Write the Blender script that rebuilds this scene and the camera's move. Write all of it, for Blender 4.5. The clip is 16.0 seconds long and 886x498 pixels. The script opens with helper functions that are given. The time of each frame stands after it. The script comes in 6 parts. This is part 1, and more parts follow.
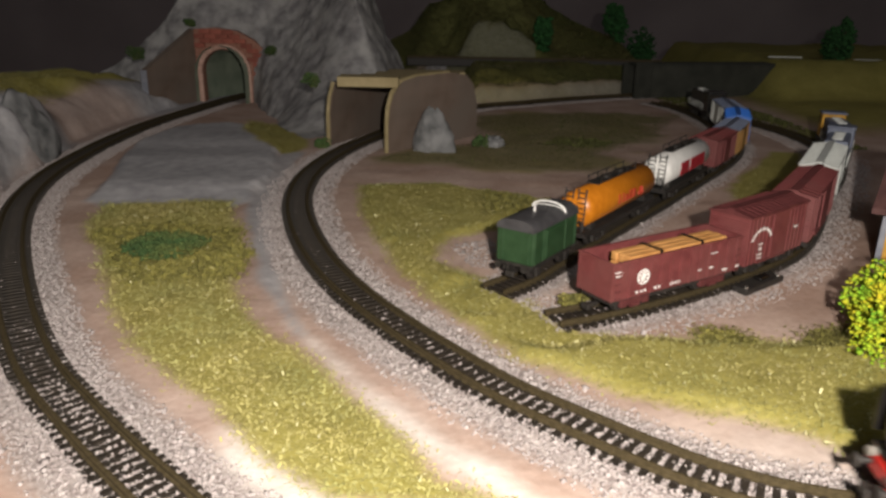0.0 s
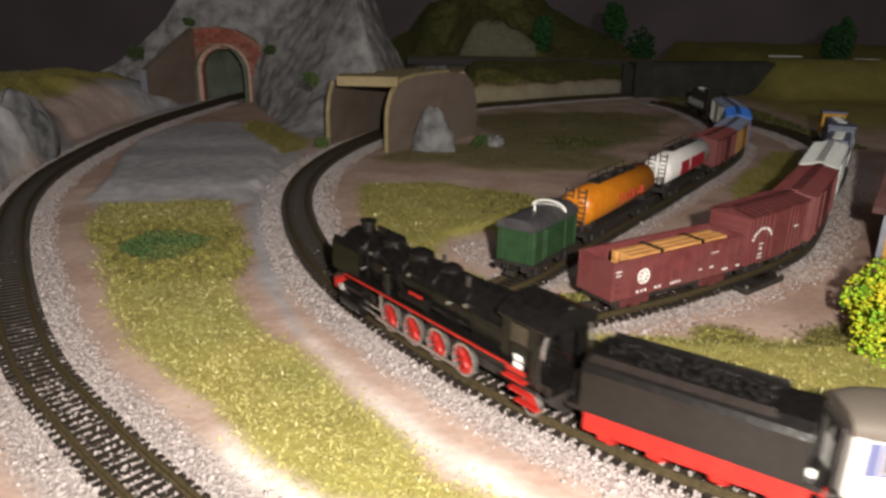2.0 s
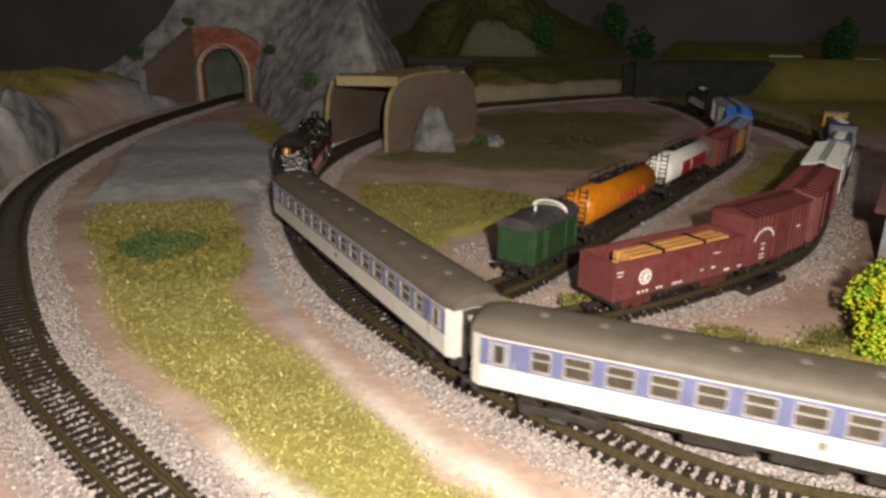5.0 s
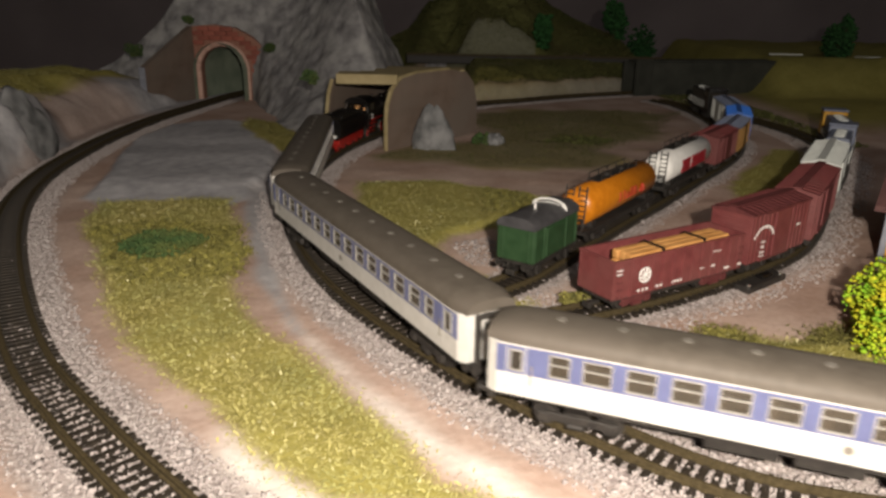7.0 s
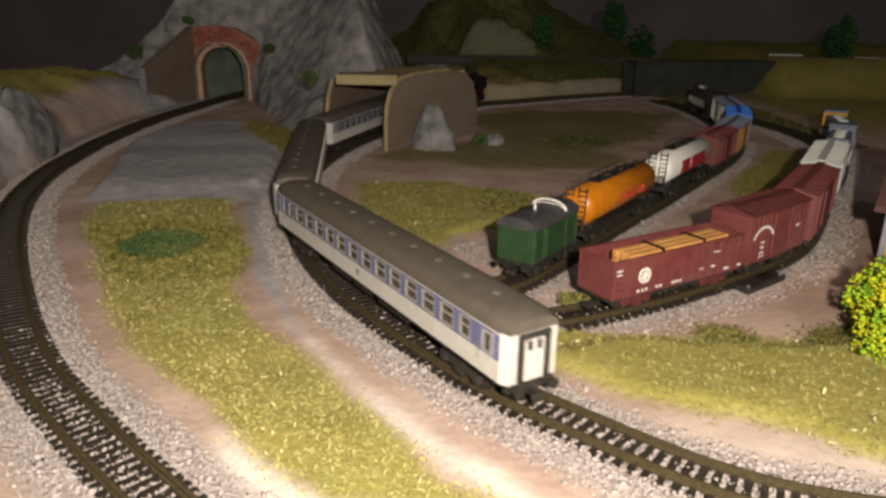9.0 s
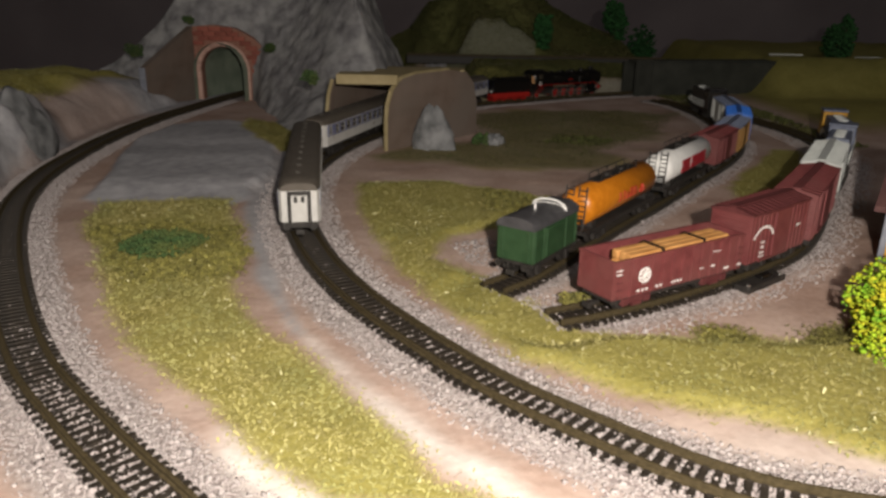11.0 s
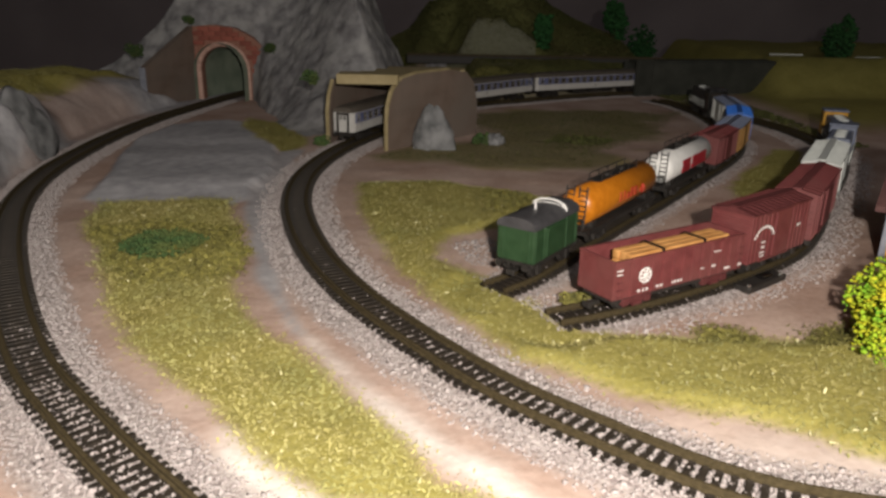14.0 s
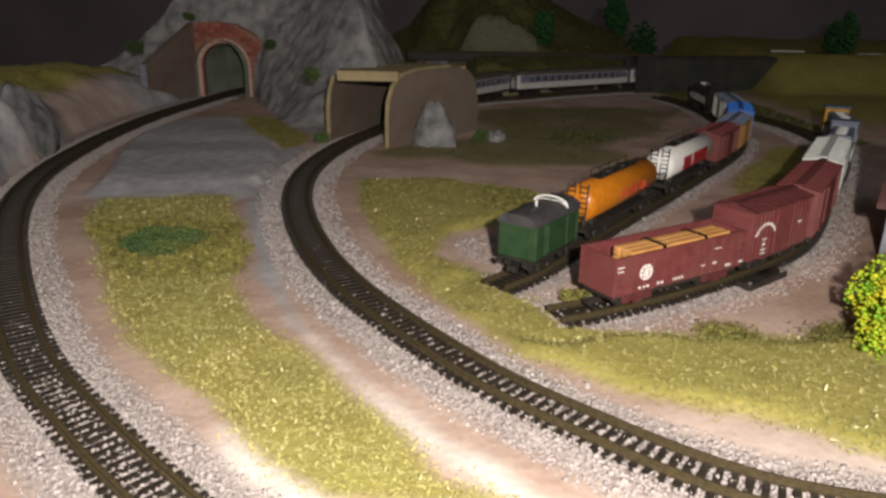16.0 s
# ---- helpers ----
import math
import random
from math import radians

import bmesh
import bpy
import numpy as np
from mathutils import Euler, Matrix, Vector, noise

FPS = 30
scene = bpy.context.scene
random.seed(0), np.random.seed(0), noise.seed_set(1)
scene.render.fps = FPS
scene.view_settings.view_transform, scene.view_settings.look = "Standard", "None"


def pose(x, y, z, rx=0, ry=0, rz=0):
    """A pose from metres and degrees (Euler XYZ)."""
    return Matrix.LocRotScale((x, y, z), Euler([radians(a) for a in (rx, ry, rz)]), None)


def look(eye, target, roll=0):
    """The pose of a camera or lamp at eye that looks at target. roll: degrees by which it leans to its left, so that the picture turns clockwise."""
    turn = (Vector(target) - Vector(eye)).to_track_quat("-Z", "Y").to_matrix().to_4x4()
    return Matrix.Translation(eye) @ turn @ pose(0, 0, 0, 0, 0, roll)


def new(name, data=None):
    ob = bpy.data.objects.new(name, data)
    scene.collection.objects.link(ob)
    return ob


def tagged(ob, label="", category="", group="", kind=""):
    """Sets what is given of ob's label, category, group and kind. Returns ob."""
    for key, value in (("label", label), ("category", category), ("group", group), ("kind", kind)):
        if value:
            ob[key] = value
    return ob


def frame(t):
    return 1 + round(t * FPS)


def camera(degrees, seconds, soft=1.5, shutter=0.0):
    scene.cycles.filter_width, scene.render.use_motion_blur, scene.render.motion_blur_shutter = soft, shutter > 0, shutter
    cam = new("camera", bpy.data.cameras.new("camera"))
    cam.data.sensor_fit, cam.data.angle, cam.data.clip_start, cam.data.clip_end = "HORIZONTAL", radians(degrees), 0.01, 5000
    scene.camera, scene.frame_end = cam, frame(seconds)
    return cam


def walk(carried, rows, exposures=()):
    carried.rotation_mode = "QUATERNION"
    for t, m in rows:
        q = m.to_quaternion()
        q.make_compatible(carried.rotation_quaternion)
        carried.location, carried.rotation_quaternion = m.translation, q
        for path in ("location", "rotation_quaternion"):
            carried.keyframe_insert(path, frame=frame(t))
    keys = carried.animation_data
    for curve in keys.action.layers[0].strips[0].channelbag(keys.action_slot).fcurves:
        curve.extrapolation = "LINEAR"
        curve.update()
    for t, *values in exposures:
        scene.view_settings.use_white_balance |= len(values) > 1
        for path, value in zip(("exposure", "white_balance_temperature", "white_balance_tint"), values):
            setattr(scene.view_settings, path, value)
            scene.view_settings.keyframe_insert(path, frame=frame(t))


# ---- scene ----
# Model railway layout, built in millimetres and scaled to metres (1:160 trains on 9 mm track).
MM = 0.001
cam = camera(63.0, 16.0, soft=2.9, shutter=0.5)
PITCH, ROLL, EYE = 19.23, 1.03, (0.0, 0.0, 0.099)


def cam_pose(zoom, dx, dy):
    """zoom: share of the way ahead by which the camera stands back; dx, dy: small turns in degrees."""
    p, yaw = radians(PITCH + dy), radians(dx)
    ahead = Vector((math.sin(yaw) * math.cos(p), math.cos(yaw) * math.cos(p), -math.sin(p)))
    eye = Vector(EYE) + ahead * zoom
    return look(eye, eye + ahead, ROLL)


# seconds, metres ahead, turn to the right, turn downwards
walk(cam, [(t, cam_pose(a, b, c)) for t, a, b, c in (
    (0, -0.0026, 0.046, -0.391),
    (0.5, -0.0026, 0.046, -0.391),
    (1, -0.0024, 0.046, -0.381),
    (1.5, -0.0006, 0.050, -0.351),
    (2, -0.0020, 0.064, -0.348),
    (3, -0.0023, 0.052, -0.337),
    (3.5, -0.0005, 0.069, -0.364),
    (4, -0.0004, 0.062, -0.381),
    (6.5, 0.0000, 0.075, -0.269),
    (7, -0.0002, 0.080, -0.230),
    (8, -0.0002, 0.080, -0.241),
    (9, -0.0004, 0.085, -0.274),
    (11.5, -0.0005, 0.068, -0.242),
    (12.5, -0.0006, 0.050, -0.270),
    (13.5, -0.0002, 0.051, -0.260),
    (14, -0.0002, 0.057, -0.243),
    (14.5, -0.0001, 0.074, -0.187),
    (15, -0.0001, 0.057, -0.130),
    (15.5, 0.0002, 0.035, -0.072),
    (16, 0.0000, -0.000, -0.000),
)], ((0, 0.06, 6500, 10), (1.2, 0.18, 6500, 10), (2.2, 0.18, 6500, 10), (3, 0.05, 6650, 10), (4, 0, 7000, 10), (7, 0, 6850, 10), (9, 0, 7100, 10), (11.5, 0.04, 6500, 10), (16, 0.06, 6500, 10)))

# ---- light: a torch held beside the camera, and the faint light of a dark room ----
TORCH = Vector((0.024, -0.040, 0.126))
torch = bpy.data.lights.new("torch", "SPOT")
torch.energy, torch.color, torch.shadow_soft_size = 6.6, (1.0, 0.92, 0.82), 0.004
torch.spot_size, torch.spot_blend = radians(150), 0.9
torch_ob = new("torch", torch)
torch_ob.matrix_world = look(TORCH, (0.0, 0.22, 0.0))
world = bpy.data.worlds.new("dark_room")
world.use_nodes = True
scene.world = world
world.node_tree.nodes["Background"].inputs[0].default_value = (0.9, 0.85, 1.0, 1)
world.node_tree.nodes["Background"].inputs[1].default_value = 0.03
# added fill: an unseen area lamp behind the camera that lifts the shadows
rear_fill = bpy.data.lights.new("unseen_fill", "AREA")
rear_fill.shape, rear_fill.size, rear_fill.size_y = "RECTANGLE", 1.8, 0.85
rear_fill.energy, rear_fill.color = 5.2, (1.0, 0.96, 0.92)
rear_fill_ob = new("unseen_fill", rear_fill)
rear_fill_ob.matrix_world = look((0.2, -1.17, 1.17), (0.2, 0.6, 0.0))

# ---- materials ----


def mat(name, c1, c2, scale=400.0, rough=0.6, metal=0.0, bump=0.15, bump_scale=None, c3=None, big=40.0, emit=0.0, alpha=1.0, spec=0.4, rand=0.0):
    m = bpy.data.materials.new(name)
    m.use_nodes = True
    nt = m.node_tree
    b = nt.nodes["Principled BSDF"]
    co = nt.nodes.new("ShaderNodeTexCoord")
    n1 = nt.nodes.new("ShaderNodeTexNoise")
    n1.inputs["Scale"].default_value, n1.inputs["Detail"].default_value = scale, 4
    nt.links.new(co.outputs["Object"], n1.inputs["Vector"])
    r = nt.nodes.new("ShaderNodeValToRGB")
    r.color_ramp.elements[0].position, r.color_ramp.elements[1].position = 0.32, 0.68
    r.color_ramp.elements[0].color, r.color_ramp.elements[1].color = (*c1, 1), (*c2, 1)
    nt.links.new(n1.outputs[0], r.inputs[0])
    out = r.outputs[0]
    if c3:
        n2 = nt.nodes.new("ShaderNodeTexNoise")
        n2.inputs["Scale"].default_value, n2.inputs["Detail"].default_value = big, 3
        nt.links.new(co.outputs["Object"], n2.inputs["Vector"])
        k = nt.nodes.new("ShaderNodeValToRGB")
        k.color_ramp.elements[0].position, k.color_ramp.elements[1].position = 0.42, 0.66
        nt.links.new(n2.outputs[0], k.inputs[0])
        x = nt.nodes.new("ShaderNodeMix")
        x.data_type = "RGBA"
        nt.links.new(k.outputs[0], x.inputs["Factor"])
        nt.links.new(out, x.inputs["A"])
        x.inputs["B"].default_value = (*c3, 1)
        out = x.outputs["Result"]
    if rand:
        oi = nt.nodes.new("ShaderNodeNewGeometry")
        ob = nt.nodes.new("ShaderNodeObjectInfo")
        ad = nt.nodes.new("ShaderNodeMath")
        ad.operation = "ADD"
        nt.links.new(oi.outputs["Random Per Island"], ad.inputs[0])
        nt.links.new(ob.outputs["Random"], ad.inputs[1])
        mr = nt.nodes.new("ShaderNodeMapRange")
        mr.inputs["From Max"].default_value = 2.0
        mr.inputs["To Min"].default_value, mr.inputs["To Max"].default_value = 1 - rand, 1 + rand
        nt.links.new(ad.outputs[0], mr.inputs["Value"])
        hs = nt.nodes.new("ShaderNodeHueSaturation")
        nt.links.new(mr.outputs[0], hs.inputs["Value"])
        nt.links.new(out, hs.inputs["Color"])
        out = hs.outputs[0]
    nt.links.new(out, b.inputs["Base Color"])
    b.inputs["Roughness"].default_value, b.inputs["Metallic"].default_value = rough, metal
    b.inputs["Specular IOR Level"].default_value = spec
    if bump:
        n3 = nt.nodes.new("ShaderNodeTexNoise")
        n3.inputs["Scale"].default_value, n3.inputs["Detail"].default_value = bump_scale or scale * 2, 3
        nt.links.new(co.outputs["Object"], n3.inputs["Vector"])
        bp = nt.nodes.new("ShaderNodeBump")
        bp.inputs["Strength"].default_value, bp.inputs["Distance"].default_value = bump, 0.0006
        nt.links.new(n3.outputs[0], bp.inputs["Height"])
        nt.links.new(bp.outputs[0], b.inputs["Normal"])
    if alpha < 1:
        b.inputs["Alpha"].default_value = alpha
    return m


RAIL = mat("rail_steel", (0.038, 0.029, 0.014), (0.066, 0.050, 0.026), 900, 0.7, 0.0, 0.1, spec=0.18)
TIE = mat("tie_plastic", (0.010, 0.008, 0.006), (0.024, 0.018, 0.013), 700, 0.6, 0, 0.2, rand=0.3)
STONE = mat("ballast_stone", (0.27, 0.23, 0.225), (0.41, 0.37, 0.36), 500, 0.8, 0, 0.2, rand=0.26)
FLOCK = mat("grass_flock", (0.255, 0.225, 0.07), (0.42, 0.375, 0.15), 500, 0.9, 0, 0, c3=(0.27, 0.265, 0.095), big=30, rand=0.26)
FLOCK_GREEN = mat("grass_flock_green", (0.060, 0.070, 0.018), (0.105, 0.112, 0.032), 200, 0.9, 0, 0, c3=(0.10, 0.092, 0.03), big=12, rand=0.25)
FLOCK_DARK = mat("grass_flock_dark", (0.085, 0.080, 0.020), (0.25, 0.225, 0.055), 260, 0.9, 0, 0, rand=0.6)
STRAW = mat("straw_flock", (0.50, 0.46, 0.22), (0.66, 0.62, 0.38), 300, 0.8, 0, 0, rand=0.3)
BUSH = mat("bush_foam", (0.030, 0.062, 0.018), (0.062, 0.115, 0.034), 300, 0.9, 0, 0.3, c3=(0.085, 0.11, 0.03), big=90, rand=0.5)
LEAF = mat("tree_leaf", (0.14, 0.36, 0.015), (0.46, 0.60, 0.025), 150, 0.8, 0, 0.1, c3=(0.66, 0.56, 0.02), big=110, rand=0.25)
LEAF_FAR = mat("far_tree_leaf", (0.012, 0.055, 0.014), (0.022, 0.095, 0.022), 200, 0.9, 0, 0.1, rand=0.4)
BARK = mat("bark", (0.05, 0.035, 0.02), (0.09, 0.06, 0.04), 400, 0.9, 0, 0.4)
ROCK = mat("painted_rock", (0.145, 0.14, 0.145), (0.265, 0.26, 0.265), 90, 0.85, 0, 0.5, 300, c3=(0.33, 0.325, 0.32), big=45)
ROCK_DARK = mat("dull_rock_paint", (0.085, 0.088, 0.09), (0.20, 0.202, 0.205), 130, 0.85, 0, 0.5, 250, c3=(0.25, 0.25, 0.255), big=60)
BRICK = mat("brick_red", (0.20, 0.055, 0.04), (0.32, 0.10, 0.07), 200, 0.8, 0, 0.3, rand=0.45)
MORTAR = mat("portal_mortar", (0.22, 0.10, 0.07), (0.30, 0.15, 0.11), 300, 0.9, 0, 0.3)
ARCH = mat("arch_stone", (0.42, 0.25, 0.20), (0.55, 0.36, 0.30), 300, 0.85, 0, 0.3, rand=0.25)
CARD = mat("brown_card", (0.12, 0.085, 0.065), (0.17, 0.125, 0.10), 60, 0.9, 0, 0.2, 500, c3=(0.15, 0.12, 0.10), big=20)
WOOD = mat("raw_wood", (0.25, 0.20, 0.10), (0.34, 0.275, 0.15), 120, 0.75, 0, 0.2)
TUNNEL = mat("tunnel_inside", (0.16, 0.20, 0.15), (0.26, 0.30, 0.23), 50, 0.9, 0, 0.3)
BLACK = mat("black_paint", (0.0045, 0.004, 0.0038), (0.009, 0.008, 0.0075), 500, 0.28, 0, 0.2, 600, spec=0.5)
DARK = mat("dark_plastic", (0.014, 0.012, 0.011), (0.030, 0.026, 0.023), 500, 0.6, 0, 0.1)
RED = mat("red_paint", (0.29, 0.013, 0.010), (0.40, 0.020, 0.014), 400, 0.4, 0, 0.05)
CHROME = mat("bright_metal", (0.55, 0.53, 0.50), (0.75, 0.72, 0.68), 500, 0.25, 0.9, 0.05)
COPPER = mat("copper_fitting", (0.55, 0.28, 0.12), (0.70, 0.40, 0.18), 300, 0.35, 0.6, 0.05)
CREAM = mat("coach_white", (0.45, 0.44, 0.42), (0.52, 0.51, 0.49), 300, 0.5, 0, 0.04)
FRAME = mat("window_frame_grey", (0.26, 0.25, 0.235), (0.33, 0.32, 0.30), 300, 0.4, 0.1, 0.03)
WHITE = mat("white_paint", (0.70, 0.69, 0.67), (0.80, 0.79, 0.77), 300, 0.4, 0, 0.04)
BLUE = mat("coach_blue", (0.088, 0.100, 0.205), (0.105, 0.12, 0.24), 300, 0.45, 0, 0.04)
ROOF = mat("coach_roof", (0.078, 0.066, 0.054), (0.100, 0.086, 0.071), 250, 0.62, 0, 0.06, c3=(0.092, 0.078, 0.065), big=60, spec=0.3)
GLASS = mat("window_glass", (0.060, 0.050, 0.038), (0.085, 0.070, 0.052), 200, 0.12, 0, 0.0, alpha=0.55)
SEAT = mat("coach_inside", (0.20, 0.15, 0.10), (0.30, 0.24, 0.17), 200, 0.7, 0, 0.1)
OXIDE = mat("oxide_red", (0.120, 0.028, 0.029), (0.170, 0.044, 0.044), 300, 0.55, 0, 0.1, c3=(0.15, 0.048, 0.046), big=60)
OXIDE_DARK = mat("oxide_roof", (0.075, 0.018, 0.019), (0.11, 0.028, 0.028), 300, 0.6, 0, 0.1)
GREEN = mat("wagon_green", (0.018, 0.045, 0.018), (0.028, 0.063, 0.027), 300, 0.45, 0, 0.1)
GREYROOF = mat("grey_roof", (0.038, 0.037, 0.040), (0.062, 0.060, 0.064), 300, 0.45, 0, 0.1)
ORANGE = mat("tank_orange", (0.46, 0.145, 0.008), (0.56, 0.19, 0.014), 300, 0.35, 0, 0.04)
TANKRED = mat("tank_mark_red", (0.42, 0.04, 0.02), (0.50, 0.06, 0.03), 300, 0.45, 0, 0.04)
MAROON = mat("tank_band_red", (0.35, 0.015, 0.03), (0.42, 0.025, 0.045), 300, 0.4, 0, 0.04)
LOG = mat("timber_load", (0.40, 0.185, 0.055), (0.56, 0.29, 0.10), 150, 0.6, 0, 0.2)
PALE = mat("pale_grey_paint", (0.50, 0.52, 0.50), (0.62, 0.64, 0.62), 300, 0.5, 0, 0.06)
STEELBLUE = mat("slate_blue_paint", (0.11, 0.13, 0.19), (0.17, 0.19, 0.26), 300, 0.4, 0, 0.06)
BRIGHTBLUE = mat("bright_blue_paint", (0.03, 0.13, 0.50), (0.05, 0.19, 0.62), 300, 0.4, 0, 0.06)
BROWNOCHRE = mat("dull_ochre_paint", (0.20, 0.10, 0.02), (0.27, 0.14, 0.03), 300, 0.5, 0, 0.06)
OCHRE = mat("ochre_wall", (0.42, 0.22, 0.03), (0.56, 0.31, 0.05), 200, 0.8, 0, 0.2)
ROOFTILE = mat("house_roof", (0.07, 0.03, 0.03), (0.11, 0.05, 0.045), 200, 0.8, 0, 0.3)
SLATE = mat("grey_post", (0.18, 0.19, 0.23), (0.26, 0.27, 0.31), 200, 0.8, 0, 0.2)
WALLPAINT = mat("room_wall", (0.30, 0.255, 0.265), (0.40, 0.345, 0.355), 3, 0.9, 0, 0.0)
FLOORWOOD = mat("room_floor", (0.10, 0.07, 0.05), (0.16, 0.11, 0.08), 6, 0.6, 0, 0.0)

# ---- mesh helpers (millimetres) ----


def part(name, bm, material, parent=None, label=""):
    me = bpy.data.meshes.new(name)
    bmesh.ops.recalc_face_normals(bm, faces=bm.faces)
    bm.to_mesh(me)
    bm.free()
    me.transform(Matrix.Scale(MM, 4))
    me.materials.append(material)
    ob = new(name, me)
    if parent is not None:
        ob.parent = parent
    if label:
        tagged(ob, label)
    return ob


def smooth(ob, angle=40):
    me = ob.data
    me.polygons.foreach_set("use_smooth", [True] * len(me.polygons))
    me.set_sharp_from_angle(angle=radians(angle))
    return ob


def empty(name, m, label, category, group="", kind=""):
    ob = new(name)
    ob.empty_display_size = 0.005
    ob.matrix_world = m
    return tagged(ob, label, category, group, kind)


def shared(name, me, parent, m):
    ob = new(name, me)
    ob.parent = parent
    ob.matrix_basis = m
    return ob


def box(bm, x, y, z, sx, sy, sz, bevel=0.0):
    """A box with its centre at x, y and its foot at z."""
    r = bmesh.ops.create_cube(bm, size=1.0, matrix=Matrix.Translation((x, y, z + sz / 2)) @ Matrix.Diagonal((sx, sy, sz, 1)))
    if bevel:
        edges = list({e for v in r["verts"] for e in v.link_edges})
        bmesh.ops.bevel(bm, geom=edges, offset=bevel, segments=2, profile=0.5, affect="EDGES")
    return bm


def rod(bm, a, b, r, seg=10, r2=None):
    a, b = Vector(a), Vector(b)
    d = b - a
    m = Matrix.Translation((a + b) / 2) @ d.to_track_quat("Z", "Y").to_matrix().to_4x4()
    bmesh.ops.create_cone(bm, cap_ends=True, segments=seg, radius1=r, radius2=r if r2 is None else r2, depth=d.length, matrix=m)
    return bm


def prism(bm, outline, x0, x1, flip=False):
    """Extrude an outline of (y, z) points along x."""
    a = [bm.verts.new((x0, y, z)) for y, z in outline]
    b = [bm.verts.new((x1, y, z)) for y, z in outline]
    n = len(outline)
    for i in range(n):
        bm.faces.new((a[i], a[(i + 1) % n], b[(i + 1) % n], b[i]))
    bm.faces.new(a[::-1])
    bm.faces.new(b)
    return bm


def B():
    return bmesh.new()


def fast_mesh(name, verts, tris, material):
    me = bpy.data.meshes.new(name)
    verts, tris = np.asarray(verts, np.float32) * MM, np.asarray(tris, np.int32)
    me.vertices.add(len(verts))
    me.vertices.foreach_set("co", verts.ravel())
    k = tris.shape[1]
    me.loops.add(tris.size)
    me.loops.foreach_set("vertex_index", tris.ravel())
    me.polygons.add(len(tris))
    me.polygons.foreach_set("loop_start", np.arange(0, tris.size, k, dtype=np.int32))
    me.update(calc_edges=True)
    me.validate()
    me.materials.append(material)
    return new(name, me)


rng = np.random.default_rng(7)
_tab = rng.random((64, 64))


def vnoise(x, y, s):
    """Smooth value noise of cell size s."""
    u, v = np.asarray(x) / s, np.asarray(y) / s
    i, j = np.floor(u).astype(int), np.floor(v).astype(int)
    a, b = u - i, v - j
    a, b = a * a * (3 - 2 * a), b * b * (3 - 2 * b)
    g = lambda p, q: _tab[p % 64, q % 64]
    return (g(i, j) * (1 - a) + g(i + 1, j) * a) * (1 - b) + (g(i, j + 1) * (1 - a) + g(i + 1, j + 1) * a) * b


def fbm(x, y, s, n=4):
    t = 0
    for k in range(n):
        t = t + (vnoise(x + 31.7 * k, y - 17.3 * k, s / 2 ** k) - 0.5) / 2 ** k
    return t


def step(a, b, x):
    t = np.clip((x - a) / (b - a), 0, 1)
    return t * t * (3 - 2 * t)


def edge_distance(x, y, poly):
    """Signed distance to a closed outline, positive inside."""
    x, y = np.asarray(x, float), np.asarray(y, float)
    d = np.full(x.shape, 1e9)
    inside = np.zeros(x.shape, bool)
    n = len(poly)
    for k in range(n):
        (ax, ay), (bx, by) = poly[k], poly[(k + 1) % n]
        ex, ey = bx - ax, by - ay
        t = np.clip(((x - ax) * ex + (y - ay) * ey) / (ex * ex + ey * ey + 1e-9), 0, 1)
        d = np.minimum(d, np.hypot(x - ax - t * ex, y - ay - t * ey))
        if abs(by - ay) > 1e-9:
            c = ((ay > y) != (by > y)) & (x < (bx - ax) * (y - ay) / (by - ay) + ax)
            inside ^= c
    return np.where(inside, d, -d)


# ---- tracks: control points in plan ----
MAIN = [(760, 140), (650, 135), (550, 125), (450, 115), (350, 108), (260, 106), (190, 110),
        (125, 119), (73, 131), (36, 158), (6, 189), (-33, 245), (-59, 302), (-78, 371), (-83, 438), (-74, 506), (-56, 568),
        (-35, 626), (-12, 678), (8, 726), (41, 762), (81, 789), (120, 818), (175, 852), (240, 885), (310, 912), (380, 930), (480, 938)]
LEFT = [(60, 60), (10, 80), (-30, 102), (-65, 132), (-92, 158), (-119, 187), (-152, 234), (-191, 300), (-219, 360), (-237, 422), (-246, 488),
        (-250, 545), (-250, 603), (-246, 657), (-240, 703), (-233, 759), (-222, 815), (-200, 870)]
SIDE_A = [(18, 247), (34, 264), (58, 300), (87, 341), (118, 384), (150, 430), (180, 473), (206, 515), (227, 562), (240, 615), (247, 670), (250, 725), (246, 775), (232, 818)]
SIDE_B = [(36, 222), (54, 230), (85, 248), (120, 273), (150.5, 300), (177, 337), (211, 394), (242, 442), (266, 483), (286, 525), (295, 572), (296, 620), (290, 665), (281, 705)]


